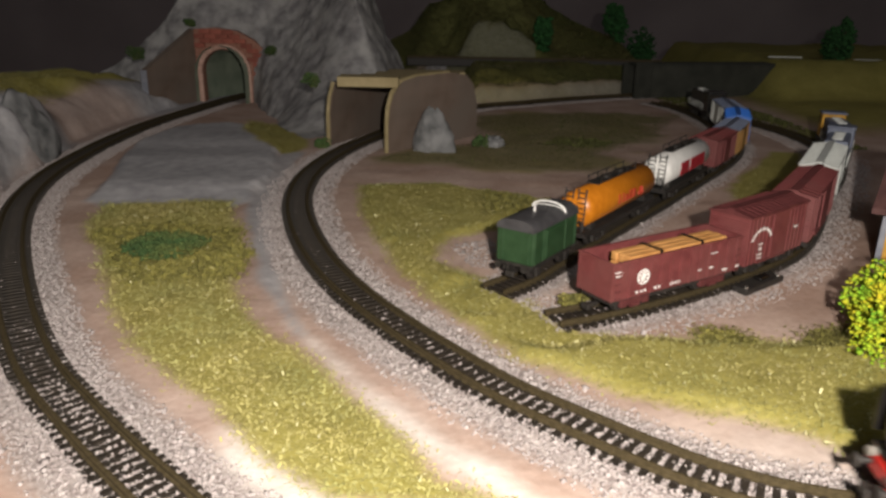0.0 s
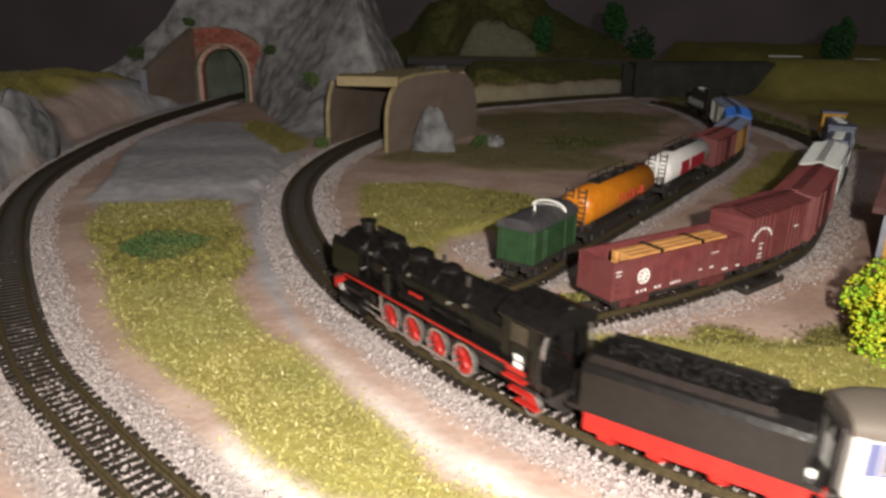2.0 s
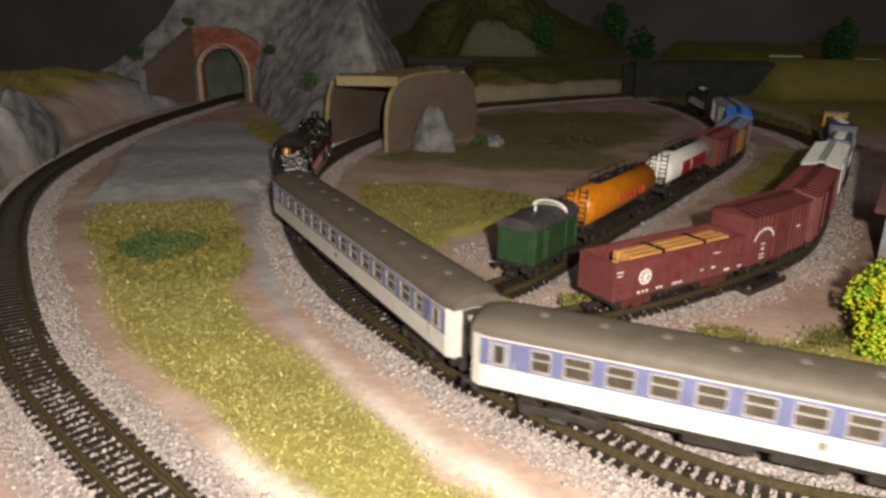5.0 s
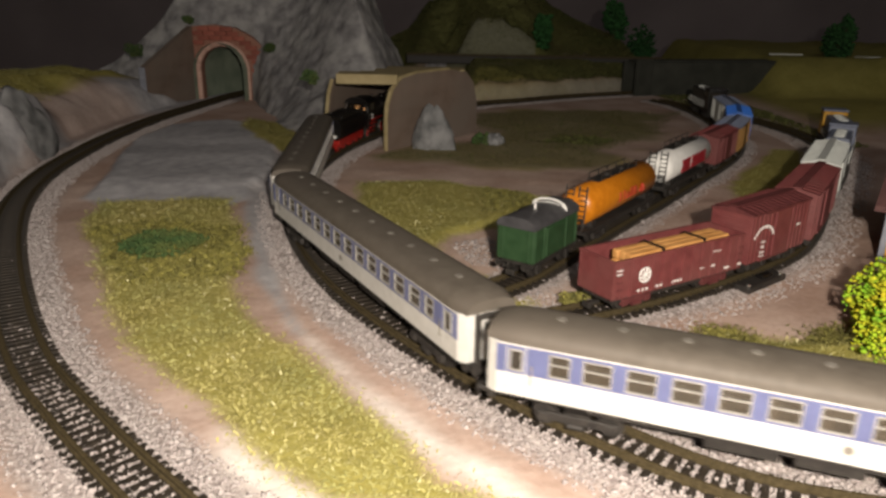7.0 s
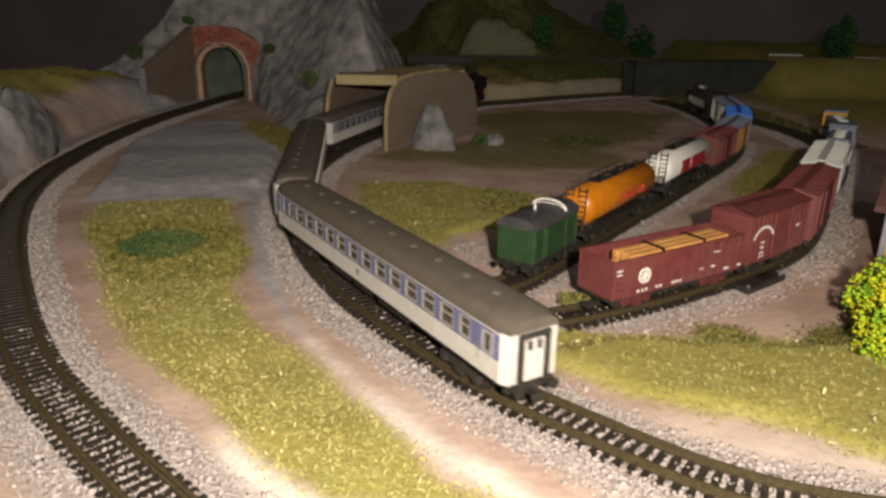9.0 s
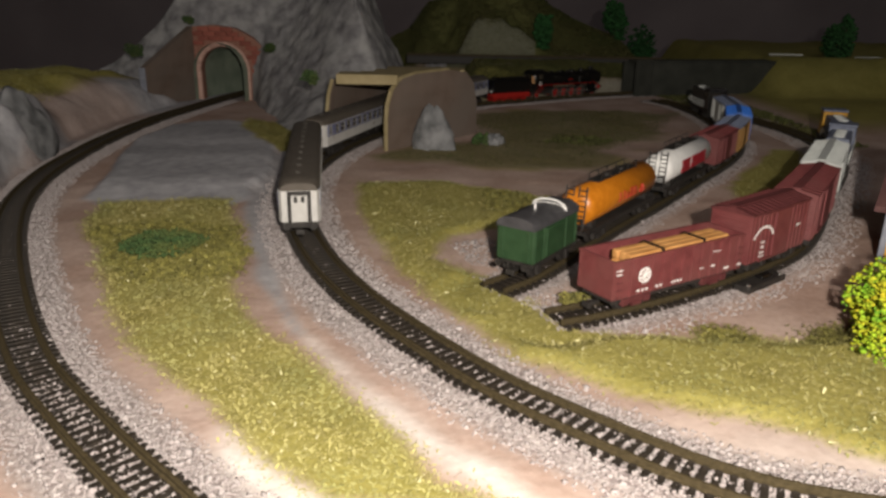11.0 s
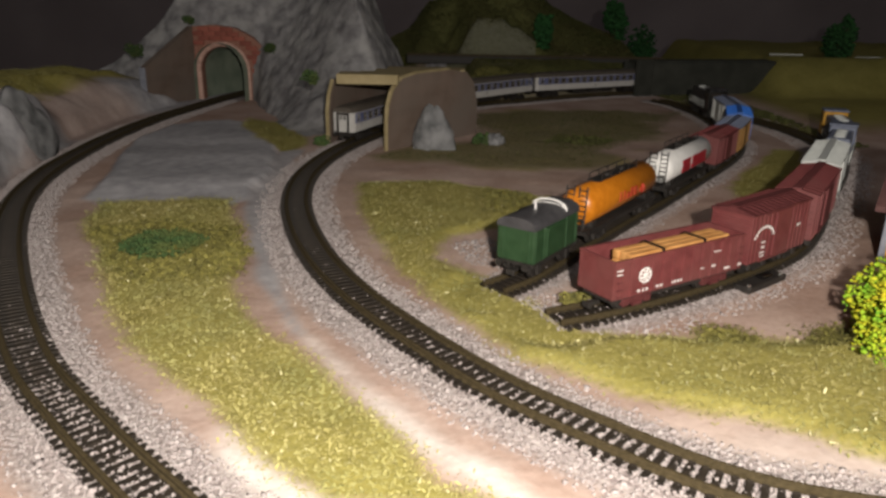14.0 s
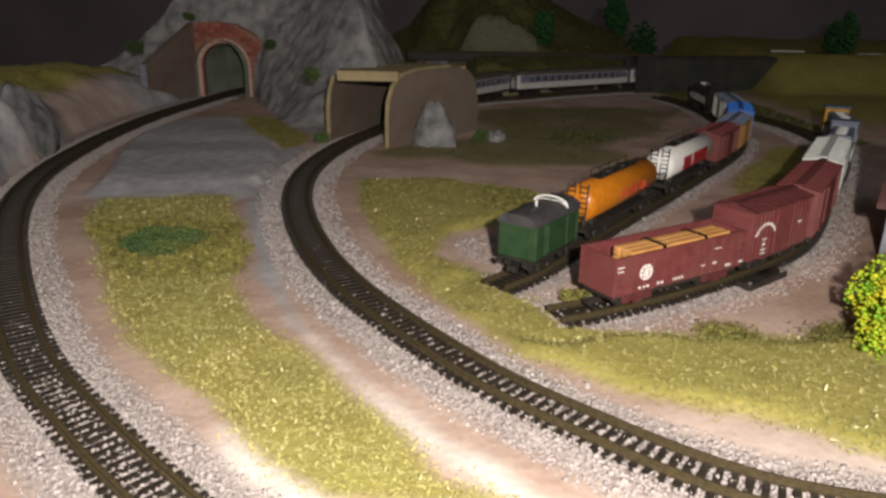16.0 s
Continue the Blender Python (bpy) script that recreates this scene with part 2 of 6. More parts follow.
class Track:
    def __init__(self, pts, zero=0):
        p = np.array(pts, float)
        p = np.vstack([2 * p[0] - p[1], p, 2 * p[-1] - p[-2]])
        t = np.linspace(0, 1, 12, endpoint=False)[:, None]
        out = []
        for i in range(1, len(p) - 2):
            a, b, c, d = p[i - 1:i + 3]
            out.append(.5 * (2 * b + (c - a) * t + (2 * a - 5 * b + 4 * c - d) * t * t + (3 * b - a - 3 * c + d) * t ** 3))
        self.p = np.vstack(out + [p[-2:-1]])
        s = np.r_[0, np.cumsum(np.linalg.norm(np.diff(self.p, axis=0), axis=1))]
        self.s = s - s[zero * 12]

    def at(self, q):
        return np.stack([np.interp(q, self.s, self.p[:, 0]), np.interp(q, self.s, self.p[:, 1])], -1)

    def frame_at(self, q):
        d = self.at(q + 1.0) - self.at(q - 1.0)
        return self.at(q), math.degrees(math.atan2(d[1], d[0]))

    def car(self, q, base):
        """The pose of a vehicle whose two bogies, base apart, stand round q; x points along the way."""
        a, b = self.at(q - base / 2), self.at(q + base / 2)
        m, d = (a + b) / 2, b - a
        return pose(m[0] * MM, m[1] * MM, 0, 0, 0, math.degrees(math.atan2(d[1], d[0])))

    def dist(self, x, y):
        x, y = np.asarray(x, float), np.asarray(y, float)
        d = np.full(x.shape, 1e9)
        pts = self.p[::3]
        for (ax, ay), (bx, by) in zip(pts[:-1], pts[1:]):
            ex, ey = bx - ax, by - ay
            t = np.clip(((x - ax) * ex + (y - ay) * ey) / (ex * ex + ey * ey + 1e-9), 0, 1)
            d = np.minimum(d, np.hypot(x - ax - t * ex, y - ay - t * ey))
        return d


main_track, left_track, side_a, side_b = Track(MAIN, 7), Track(LEFT), Track(SIDE_A), Track(SIDE_B)


def siding_dist(x, y):
    """Distance to the sidings, for the ground behind the line at which the grass mat begins."""
    d = np.minimum(side_a.dist(x, y), side_b.dist(x, y))
    edge = np.interp(x, [0, 19, 42, 59, 120], [280, 256, 219, 212, 208])
    return np.where(np.asarray(y) < edge, 99.0, d)


# ---- ground: one sheet of scenery ----
SLAB = [(-191, 369), (-205, 430), (-228, 520), (-226, 590), (-184, 620), (-150, 600), (-118, 520), (-104, 440), (-103, 385), (-108, 360), (-150, 358), (-178, 360)]
GRASS_MID = [(-178, 366), (-115, 370), (-94, 315), (-84, 262), (-62, 221), (-28, 174), (-8, 146), (13, 128), (-24, 128), (-42, 149), (-62, 172), (-80, 189), (-103, 216), (-123, 248), (-148, 292), (-168, 330)]
GRASS_RIGHT = [(-50, 415), (-9, 416), (27, 404), (55, 392), (27, 330), (2, 318), (-6, 286), (17, 260), (40, 224), (58, 214), (83, 211), (150, 212), (330, 240), (420, 170), (180, 140), (108, 150), (65, 174), (24, 200), (2, 233), (-20, 285), (-44, 362)]
GRASS_GALLERY = [(-40, 490), (22, 478), (96, 470), (112, 520), (170, 600), (236, 730), (140, 735), (34, 690), (26, 585), (30, 560), (-18, 530)]
GRASS_YELLOW = [(-176, 650), (-160, 580), (-138, 535), (-114, 505), (-102, 525), (-110, 560), (-140, 625)]
GRASS_SIDING = [(165, 380), (205, 420), (245, 480), (270, 540), (250, 545), (210, 480), (170, 420)]
TUFT_A = [(88, 209), (90, 217), (97, 217), (100, 208)]
TUFT_B = [(119, 209), (124, 220), (138, 222), (146, 209)]
GULLY = [(-116, 513), (-118, 428), (-108, 375), (-88, 308), (-70, 254), (-48, 211), (-40, 205), (-52, 232), (-62, 262), (-74, 300), (-88, 354), (-98, 430), (-100, 510)]
# white plaster path and near front patch, both whitened for the torch's glare
PALE_GLARE_STRIP = [(-52, 222), (-30, 187), (-11, 157), (3, 143), (14, 131), (40, 100), (60, 100), (20, 132), (-3, 157), (-20, 180), (-38, 205)]
TORCH_GLARE_FRONT = [(-52, 155), (-41, 146), (-24, 128), (0, 90), (-70, 90), (-56, 130)]
RUBBLE = [(3, 305), (22, 318), (30, 300), (26, 275), (12, 278)]


def track_back(x):
    """Plan line of the foot of the terrace behind the main track."""
    return np.interp(x, [0, 30, 81, 120, 175, 240, 310, 400], [760, 785, 812, 840, 874, 908, 935, 955])


def ground_height(x, y):
    z = -3.8 + 0.9 * fbm(x, y, 60) + 0.5 * fbm(x, y, 12, 2)
    near = np.minimum(np.minimum(main_track.dist(x, y), left_track.dist(x, y)), np.minimum(side_a.dist(x, y), side_b.dist(x, y)))
    flat = 1 - step(10, 26, near)
    z = z * (1 - flat) + flat * (-3.3 - 0.9 * step(8, 18, near))
    # grey slab between the two tracks
    slab = edge_distance(x, y, SLAB) + 5 * fbm(x, y, 25, 3)
    z = z + step(-1, 5, slab) * (4.0 + 2.0 * fbm(x, y, 70, 2)) * step(11, 17, near) * step(358, 410, y)
    # low swell of the green mat
    z = z + 2.5 * step(0, 35, edge_distance(x, y, GRASS_MID)) + 2.4 * step(-1, 5, edge_distance(x, y, GRASS_RIGHT) + 6 * fbm(x, y, 22, 4)) * step(14, 22, near)
    # hill beyond the left-hand track
    ld = left_track.dist(x, y)
    lx = np.interp(y, [p[1] for p in LEFT[4:]], [p[0] for p in LEFT[4:]])
    w = lx - x - np.interp(y, [400, 450, 540, 700], [19, 18, 30, 34]) + 4 * fbm(x, y, 30, 3)
    soil = np.interp(w, [0, 7, 24, 60, 115], [0, 12, 26, 39, 44])
    crag = np.interp(w, [0, 5, 13, 40, 115], [0, 20, 35, 41, 44])
    k = 1 - step(500, 545, y + 14 * fbm(x, y, 50, 2))
    fall = step(330, 410, y) * (1 - step(-65, 65, y - np.interp(x, [-420, -364, -325], [590, 680, 760])))
    z = z + fall * (crag * k + soil * (1 - k)) * (1 + 0.22 * fbm(x, y, 45, 3))
    z = z + fall * k * step(2, 12, w) * (1 - step(25, 45, w)) * (7 * fbm(x, y, 24, 4))
    # terrace and hill at the back
    b = y - track_back(x) + 5 * fbm(x, y, 30, 3)
    inner = step(10, 40, x) * (1 - step(255, 275, x))
    z = z + inner * (step(0, 9, b) * (15 + 5 * fbm(x, y, 40)) + 17 * step(6, 70, b))
    up = step(985, 999, y + 8 * fbm(x, y, 60)) * step(-60, -20, x) * (1 - step(90, 160, x))
    z = z + up * 34 * (0.9 + 0.8 * fbm(x, y, 50))
    z = z + 95 * np.exp(-((x - 55) / 165) ** 2 - ((y - 1150) / 110) ** 2) * step(960, 1080, y)
    z = z + (39 + 5 * fbm(x, y, 50, 3)) * step(815, 918, y) * step(368, 408, x) + 6 * step(560, 800, y) * step(330, 420, x)
    return z


def axis(parts):
    out = [parts[0][0]]
    for a, b, s in parts:
        out += list(np.arange(a + s, b + s * 0.5, s))
    return np.array(out)


gx = axis([(-480, -420, 12), (-420, -300, 4), (-300, 260, 2.5), (260, 420, 5), (420, 800, 20)])
gy = axis([(-300, 100, 25), (100, 620, 2.5), (620, 900, 4), (900, 1060, 5), (1060, 1320, 10)])
X, Y = np.meshgrid(gx, gy)
Z = ground_height(X, Y)
nx, ny = len(gx), len(gy)
idx = np.arange(nx * ny).reshape(ny, nx)
quads = np.stack([idx[:-1, :-1], idx[:-1, 1:], idx[1:, 1:], idx[1:, :-1]], -1).reshape(-1, 4)


def region_fields(x, y, z):
    wob = 2.5 + 6 * fbm(x, y, 22, 4)
    near = np.minimum(main_track.dist(x, y), left_track.dist(x, y))
    sid = siding_dist(x, y)
    g = step(-2, 4, edge_distance(x, y, GRASS_MID) + wob)
    g = np.maximum(g, 0.75 * step(-14, 10, edge_distance(x, y, GRASS_GALLERY) + 40 * fbm(x, y, 60, 4)))
    for poly in (GRASS_RIGHT, GRASS_YELLOW, GRASS_SIDING, TUFT_A, TUFT_B):
        g = np.maximum(g, step(-2, 4, edge_distance(x, y, poly) + wob))
    lx = np.interp(y, [p[1] for p in LEFT[4:]], [p[0] for p in LEFT[4:]])
    g = g * step(13, 17, near) * step(9, 13, sid)
    top = step(21, 27, z + 9 * fbm(x, y, 40)) * (x < -150) * step(10, 40, lx - x - 34 + 30 * fbm(x, y, 50) * 0.4)
    g = np.maximum(g, top)
    terrace = step(12, 22, y - track_back(x)) * (x > 0)
    g = np.maximum(g, terrace * step(0.1, 0.3, 0.5 + fbm(x, y, 60)))
    g = np.maximum(g, step(600, 700, y) * step(330, 370, x))
    rock = step(-1, 3, edge_distance(x, y, SLAB) + 5 * fbm(x, y, 25, 3)) * (1 - step(0, 4, edge_distance(x, y, GRASS_YELLOW) + wob))
    rock = np.maximum(rock, step(-2, 3, edge_distance(x, y, GULLY) + 3 * fbm(x, y, 20, 3)) * 0.9)
    rock = np.maximum(rock, step(16, 22, lx - x) * step(330, 380, y) * (1 - top) * (1 - 0.75 * step(500, 535, y + 25 * fbm(x, y, 40)) * (1 - step(640, 690, y))))
    b = y - track_back(x) + 5 * fbm(x, y, 30, 3)
    rock = np.maximum(rock, 0.7 * step(-2, 2, b) * (1 - step(6, 11, b)) * (x > 20) * (x < 275))
    rock = np.maximum(rock, step(980, 986, y) * (1 - step(1002, 1012, y + 12 * fbm(x, y, 30))) * (x > -60) * (x < 120))
    gravel = np.maximum((1 - step(15, 22, near + wob * 0.4)), (1 - step(11, 19, sid + wob * 0.5)))
    # pale paints the torch's glare into the colour of the nearest soil
    pale = np.maximum(step(-5, 6, edge_distance(x, y, PALE_GLARE_STRIP) + 4 * fbm(x, y, 18, 3)), step(-6, 8, edge_distance(x, y, TORCH_GLARE_FRONT) + 5 * fbm(x, y, 18, 3)))
    pale = np.maximum(pale, 0.45 * step(180, 140, y) * step(20, 60, x))
    # green kept over the far rock band paints its shade into the colour
    g = g * (1 - 0.22 * step(980, 986, y) * (1 - step(1002, 1012, y + 12 * fbm(x, y, 30))) * (x > -60) * (x < 120))
    g = np.maximum(g, 0.55 * step(-3, 1, b) * (x > 20) * (x < 275))
    g = np.maximum(g, step(1004, 1020, y + 12 * fbm(x, y, 30)))
    green = np.maximum(step(800, 900, y), 0.7 * step(-5, 5, edge_distance(x, y, GRASS_GALLERY) + 15)) * (1 - 0.75 * step(330, 380, x))
    return g, rock, gravel, pale, green


gf, rf, bf, pf, nf = region_fields(X, Y, Z)

GROUND = bpy.data.materials.new("scenery")
GROUND.use_nodes = True


def ground_material():
    nt = GROUND.node_tree
    b = nt.nodes["Principled BSDF"]
    b.inputs["Roughness"].default_value = 0.85
    b.inputs["Specular IOR Level"].default_value = 0.25
    co = nt.nodes.new("ShaderNodeTexCoord")

    def noise_ramp(scale, c1, c2, lo=0.35, hi=0.65, detail=5):
        n = nt.nodes.new("ShaderNodeTexNoise")
        n.inputs["Scale"].default_value, n.inputs["Detail"].default_value = scale, detail
        nt.links.new(co.outputs["Object"], n.inputs["Vector"])
        r = nt.nodes.new("ShaderNodeValToRGB")
        r.color_ramp.elements[0].position, r.color_ramp.elements[1].position = lo, hi
        r.color_ramp.elements[0].color, r.color_ramp.elements[1].color = (*c1, 1), (*c2, 1)
        nt.links.new(n.outputs[0], r.inputs[0])
        return r.outputs[0]

    def mix(f, a, c, mode="MIX"):
        x = nt.nodes.new("ShaderNodeMix")
        x.data_type, x.blend_type = "RGBA", mode
        if isinstance(f, float):
            x.inputs["Factor"].default_value = f
        else:
            nt.links.new(f, x.inputs["Factor"])
        nt.links.new(a, x.inputs["A"])
        nt.links.new(c, x.inputs["B"])
        return x.outputs["Result"]

    def attr(name):
        a = nt.nodes.new("ShaderNodeAttribute")
        a.attribute_name = name
        return a.outputs["Fac"]

    dirt = mix(0.4, noise_ramp(22, (0.33, 0.215, 0.165), (0.56, 0.43, 0.37), 0.36, 0.66, 6), noise_ramp(420, (0.36, 0.245, 0.20), (0.50, 0.37, 0.315)))
    grass = mix(0.5, noise_ramp(45, (0.23, 0.20, 0.045), (0.34, 0.30, 0.08)), noise_ramp(600, (0.20, 0.175, 0.045), (0.36, 0.32, 0.10)))
    # dull green of the back grass, also used as painted shade on rock
    dim_green = mix(0.5, noise_ramp(14, (0.085, 0.085, 0.028), (0.13, 0.13, 0.045)), noise_ramp(300, (0.08, 0.085, 0.025), (0.13, 0.135, 0.045)))
    grass = mix(attr("green"), grass, dim_green)
    rock = mix(0.45, noise_ramp(22, (0.30, 0.295, 0.315), (0.43, 0.42, 0.44)), noise_ramp(150, (0.25, 0.245, 0.26), (0.48, 0.47, 0.48)))
    gravel = noise_ramp(700, (0.19, 0.155, 0.15), (0.46, 0.41, 0.39))
    # plaster white, kept extra bright to hold the painted torch glare
    plaster = mix(0.5, noise_ramp(40, (0.60, 0.52, 0.47), (0.80, 0.75, 0.71)), noise_ramp(300, (0.62, 0.55, 0.50), (0.78, 0.73, 0.69)))
    c = mix(attr("pale"), dirt, plaster)
    c = mix(attr("gravel"), c, gravel)
    c = mix(attr("rock"), c, rock)
    c = mix(attr("grass"), c, grass)
    nt.links.new(c, b.inputs["Base Color"])
    n = nt.nodes.new("ShaderNodeTexNoise")
    n.inputs["Scale"].default_value, n.inputs["Detail"].default_value = 350, 6
    nt.links.new(co.outputs["Object"], n.inputs["Vector"])
    bp = nt.nodes.new("ShaderNodeBump")
    bp.inputs["Strength"].default_value, bp.inputs["Distance"].default_value = 0.35, 0.001
    nt.links.new(n.outputs[0], bp.inputs["Height"])
    nt.links.new(bp.outputs[0], b.inputs["Normal"])


ground_material()
ground = fast_mesh("ground", np.stack([X, Y, Z], -1).reshape(-1, 3), quads, GROUND)
for key, field in (("grass", gf), ("rock", rf), ("gravel", bf), ("pale", pf), ("green", nf)):
    at = ground.data.attributes.new(key, "FLOAT", "POINT")
    at.data.foreach_set("value", field.astype(np.float32).ravel())
ground.data.polygons.foreach_set("use_smooth", [True] * len(ground.data.polygons))
tagged(ground, "model scenery ground with pinkish soil, gravel and painted rock", "ground", kind="structure")


def z_at(x, y):
    return ground_height(np.atleast_1d(np.asarray(x, float)), np.atleast_1d(np.asarray(y, float)))


# the board that carries the scenery, its legs' frame, and the dark room round it
def baseboard():
    bm = B()
    box(bm, 160, 510, -60, 1290, 1630, 50)
    tagged(part("baseboard", bm, WOOD), "plain plywood board under the scenery", "board", kind="structure")
    bm = B()
    for x in (-440, 760):
        for y in (-250, 1270):
            box(bm, x, y, -760, 60, 60, 700)
    tagged(part("table_frame", bm, WOOD), "square wooden posts under the layout board", "frame", kind="structure")


def room():
    for nm, x, y, z, sx, sy, sz, m, lab, cat in (
            ("floor", 200, 725, -800, 6200, 4050, 40, FLOORWOOD, "dark wooden room floor", "floor"),
            ("ceiling", 200, 725, 1700, 6200, 4050, 60, WALLPAINT, "unlit room ceiling", "ceiling"),
            ("wall_north", 200, 2700, -760, 6200, 100, 2460, WALLPAINT, "dim grey room wall", "wall"),
            # unseen south wall, left open only to hold the added fill lamp
            ("wall_south_low", 200, -1250, -760, 6200, 100, 1510, WALLPAINT, "dim grey room wall below the opening for the added fill light", "wall"),
            ("wall_south_high", 200, -1250, 1600, 6200, 100, 100, WALLPAINT, "dim grey room wall above the opening for the added fill light", "wall"),
            ("wall_south_side", -1800, -1250, 750, 2200, 100, 850, WALLPAINT, "dim grey room wall beside the opening for the added fill light", "wall"),
            ("wall_south_end", 2200, -1250, 750, 2200, 100, 850, WALLPAINT, "dim grey room wall beside the opening for the added fill light", "wall"),
            ("wall_west", -2850, 725, -760, 100, 3850, 2460, WALLPAINT, "dim grey room wall", "wall"),
            ("wall_east", 3250, 725, -760, 100, 3850, 2460, WALLPAINT, "dim grey room wall", "wall")):
        bm = B()
        box(bm, x, y, z, sx, sy, sz)
        tagged(part(nm, bm, m), lab, cat, kind="structure")


baseboard()
room()

# ---- tracks ----
TIE_STEP = 3.35


def tie_mesh():
    bm = B()
    box(bm, 0, 0, -3.3, 1.75, 16.2, 1.3)
    for y in (-5, 5):
        box(bm, 0, y, -2.05, 1.5, 2.6, 0.35)
    me = bpy.data.meshes.new("sleeper")
    bm.to_mesh(me)
    bm.free()
    me.transform(Matrix.Scale(MM, 4))
    me.materials.append(TIE)
    return me


TIE_MESH = tie_mesh()


def rail_mesh(track, off, s0, s1, parent):
    """One rail: foot, web and head swept along the track."""
    prof = [(-1.0, -2.05), (1.0, -2.05), (1.0, -1.75), (0.28, -1.5), (0.28, -0.75), (0.55, -0.55), (0.55, -0.08), (0.42, 0), (-0.42, 0), (-0.55, -0.08), (-0.55, -0.55), (-0.28, -0.75), (-0.28, -1.5), (-1.0, -1.75)]
    bm = B()
    rings = []
    for q in np.arange(s0, s1, 4.0):
        p, a = track.frame_at(q)
        a = math.radians(a)
        n = (-math.sin(a), math.cos(a))
        rings.append([bm.verts.new((p[0] + n[0] * (off + u), p[1] + n[1] * (off + u), w)) for u, w in prof])
    k = len(prof)
    for r0, r1 in zip(rings[:-1], rings[1:]):
        for i in range(k):
            bm.faces.new((r0[i], r0[(i + 1) % k], r1[(i + 1) % k], r1[i]))
    bm.faces.new(rings[0])
    bm.faces.new(rings[-1][::-1])
    return part("rail", bm, RAIL, parent)


def lay_track(track, s0, s1, label, near):
    """Rails and sleepers; those on the stretch near are single pieces, the rest one piece."""
    ob = empty("track", Matrix.Identity(4), label, "track", "model railway tracks")
    rail_mesh(track, 5.0, s0, s1, ob)
    rail_mesh(track, -5.0, s0, s1, ob)
    rest = B()
    for q in np.arange(s0 + 2, s1 - 2, TIE_STEP):
        p, a = track.frame_at(q)
        if near[0] <= q < near[1]:
            shared("sleeper", TIE_MESH, ob, pose(p[0] * MM, p[1] * MM, 0, 0, 0, a + rng.uniform(-1.2, 1.2)))
        else:
            m = pose(p[0], p[1], -2.65, 0, 0, a) @ Matrix.Diagonal((1.75, 16.2, 1.3, 1))
            c = [rest.verts.new(m @ Vector((i, j, k))) for i in (-.5, .5) for j in (-.5, .5) for k in (-.5, .5)]
            for f in ((0, 1, 3, 2), (4, 6, 7, 5), (0, 4, 5, 1), (2, 3, 7, 6), (0, 2, 6, 4), (1, 5, 7, 3)):
                rest.faces.new([c[i] for i in f])
    if rest.verts:
        o = part("sleeper_run", rest, TIE, ob)
        tagged(o, kind="stuff")
    else:
        rest.free()
    return ob


lay_track(main_track, -620, main_track.s[-1] - 3, "dark model track on brown plastic sleepers, sweeping under the timber gallery", (-20, 560))
lay_track(left_track, 40, left_track.s[-1] - 3, "dark model track on brown plastic sleepers, curving into the brick portal", (70, 640))
lay_track(side_a, 2, side_a.s[-1] - 3, "siding track under the green van and tank wagons", (0, 130))
lay_track(side_b, 2, side_b.s[-1] - 3, "siding track under the brown gondola and box cars", (0, 130))

DARK_CARD = mat("dark_card", (0.026, 0.028, 0.022), (0.045, 0.046, 0.038), 60, 0.95, 0, 0.2)

# ---- mountain with the two openings ----
# foot of the rock face in plan; where its upper edge lies; height there; how long it stays upright
FACE = [((-400, 792), (-405, 806), 8, 1.0), ((-366, 782), (-371, 806), 22, 1.0), ((-328, 766), (-334, 800), 45, 1.0), ((-302, 768), (-300, 800), 75, 1.2),
        ((-284, 772), (-284, 802), 96, 1.4), ((-266, 775), (-258, 812), 122, 2.4), ((-230, 775), (-230, 816), 128, 3.0), ((-204, 774), (-202, 814), 130, 2.4), ((-192, 752), (-186, 816), 131, 1.4),
        ((-178, 708), (-168, 818), 132, 0.9), ((-158, 656), (-152, 814), 132, 0.72), ((-132, 602), (-138, 802), 132, 0.66), ((-108, 562), (-122, 782), 131, 0.64), ((-90, 562), (-108, 752), 130, 0.66), ((-68, 592), (-98, 726), 129, 0.74),
        ((-40, 645), (-92, 694), 128, 0.9), ((-28, 705), (-84, 730), 127, 0.95), ((-32, 800), (-84, 800), 125, 1.0)]
PEAK = (-170, 900, 150)


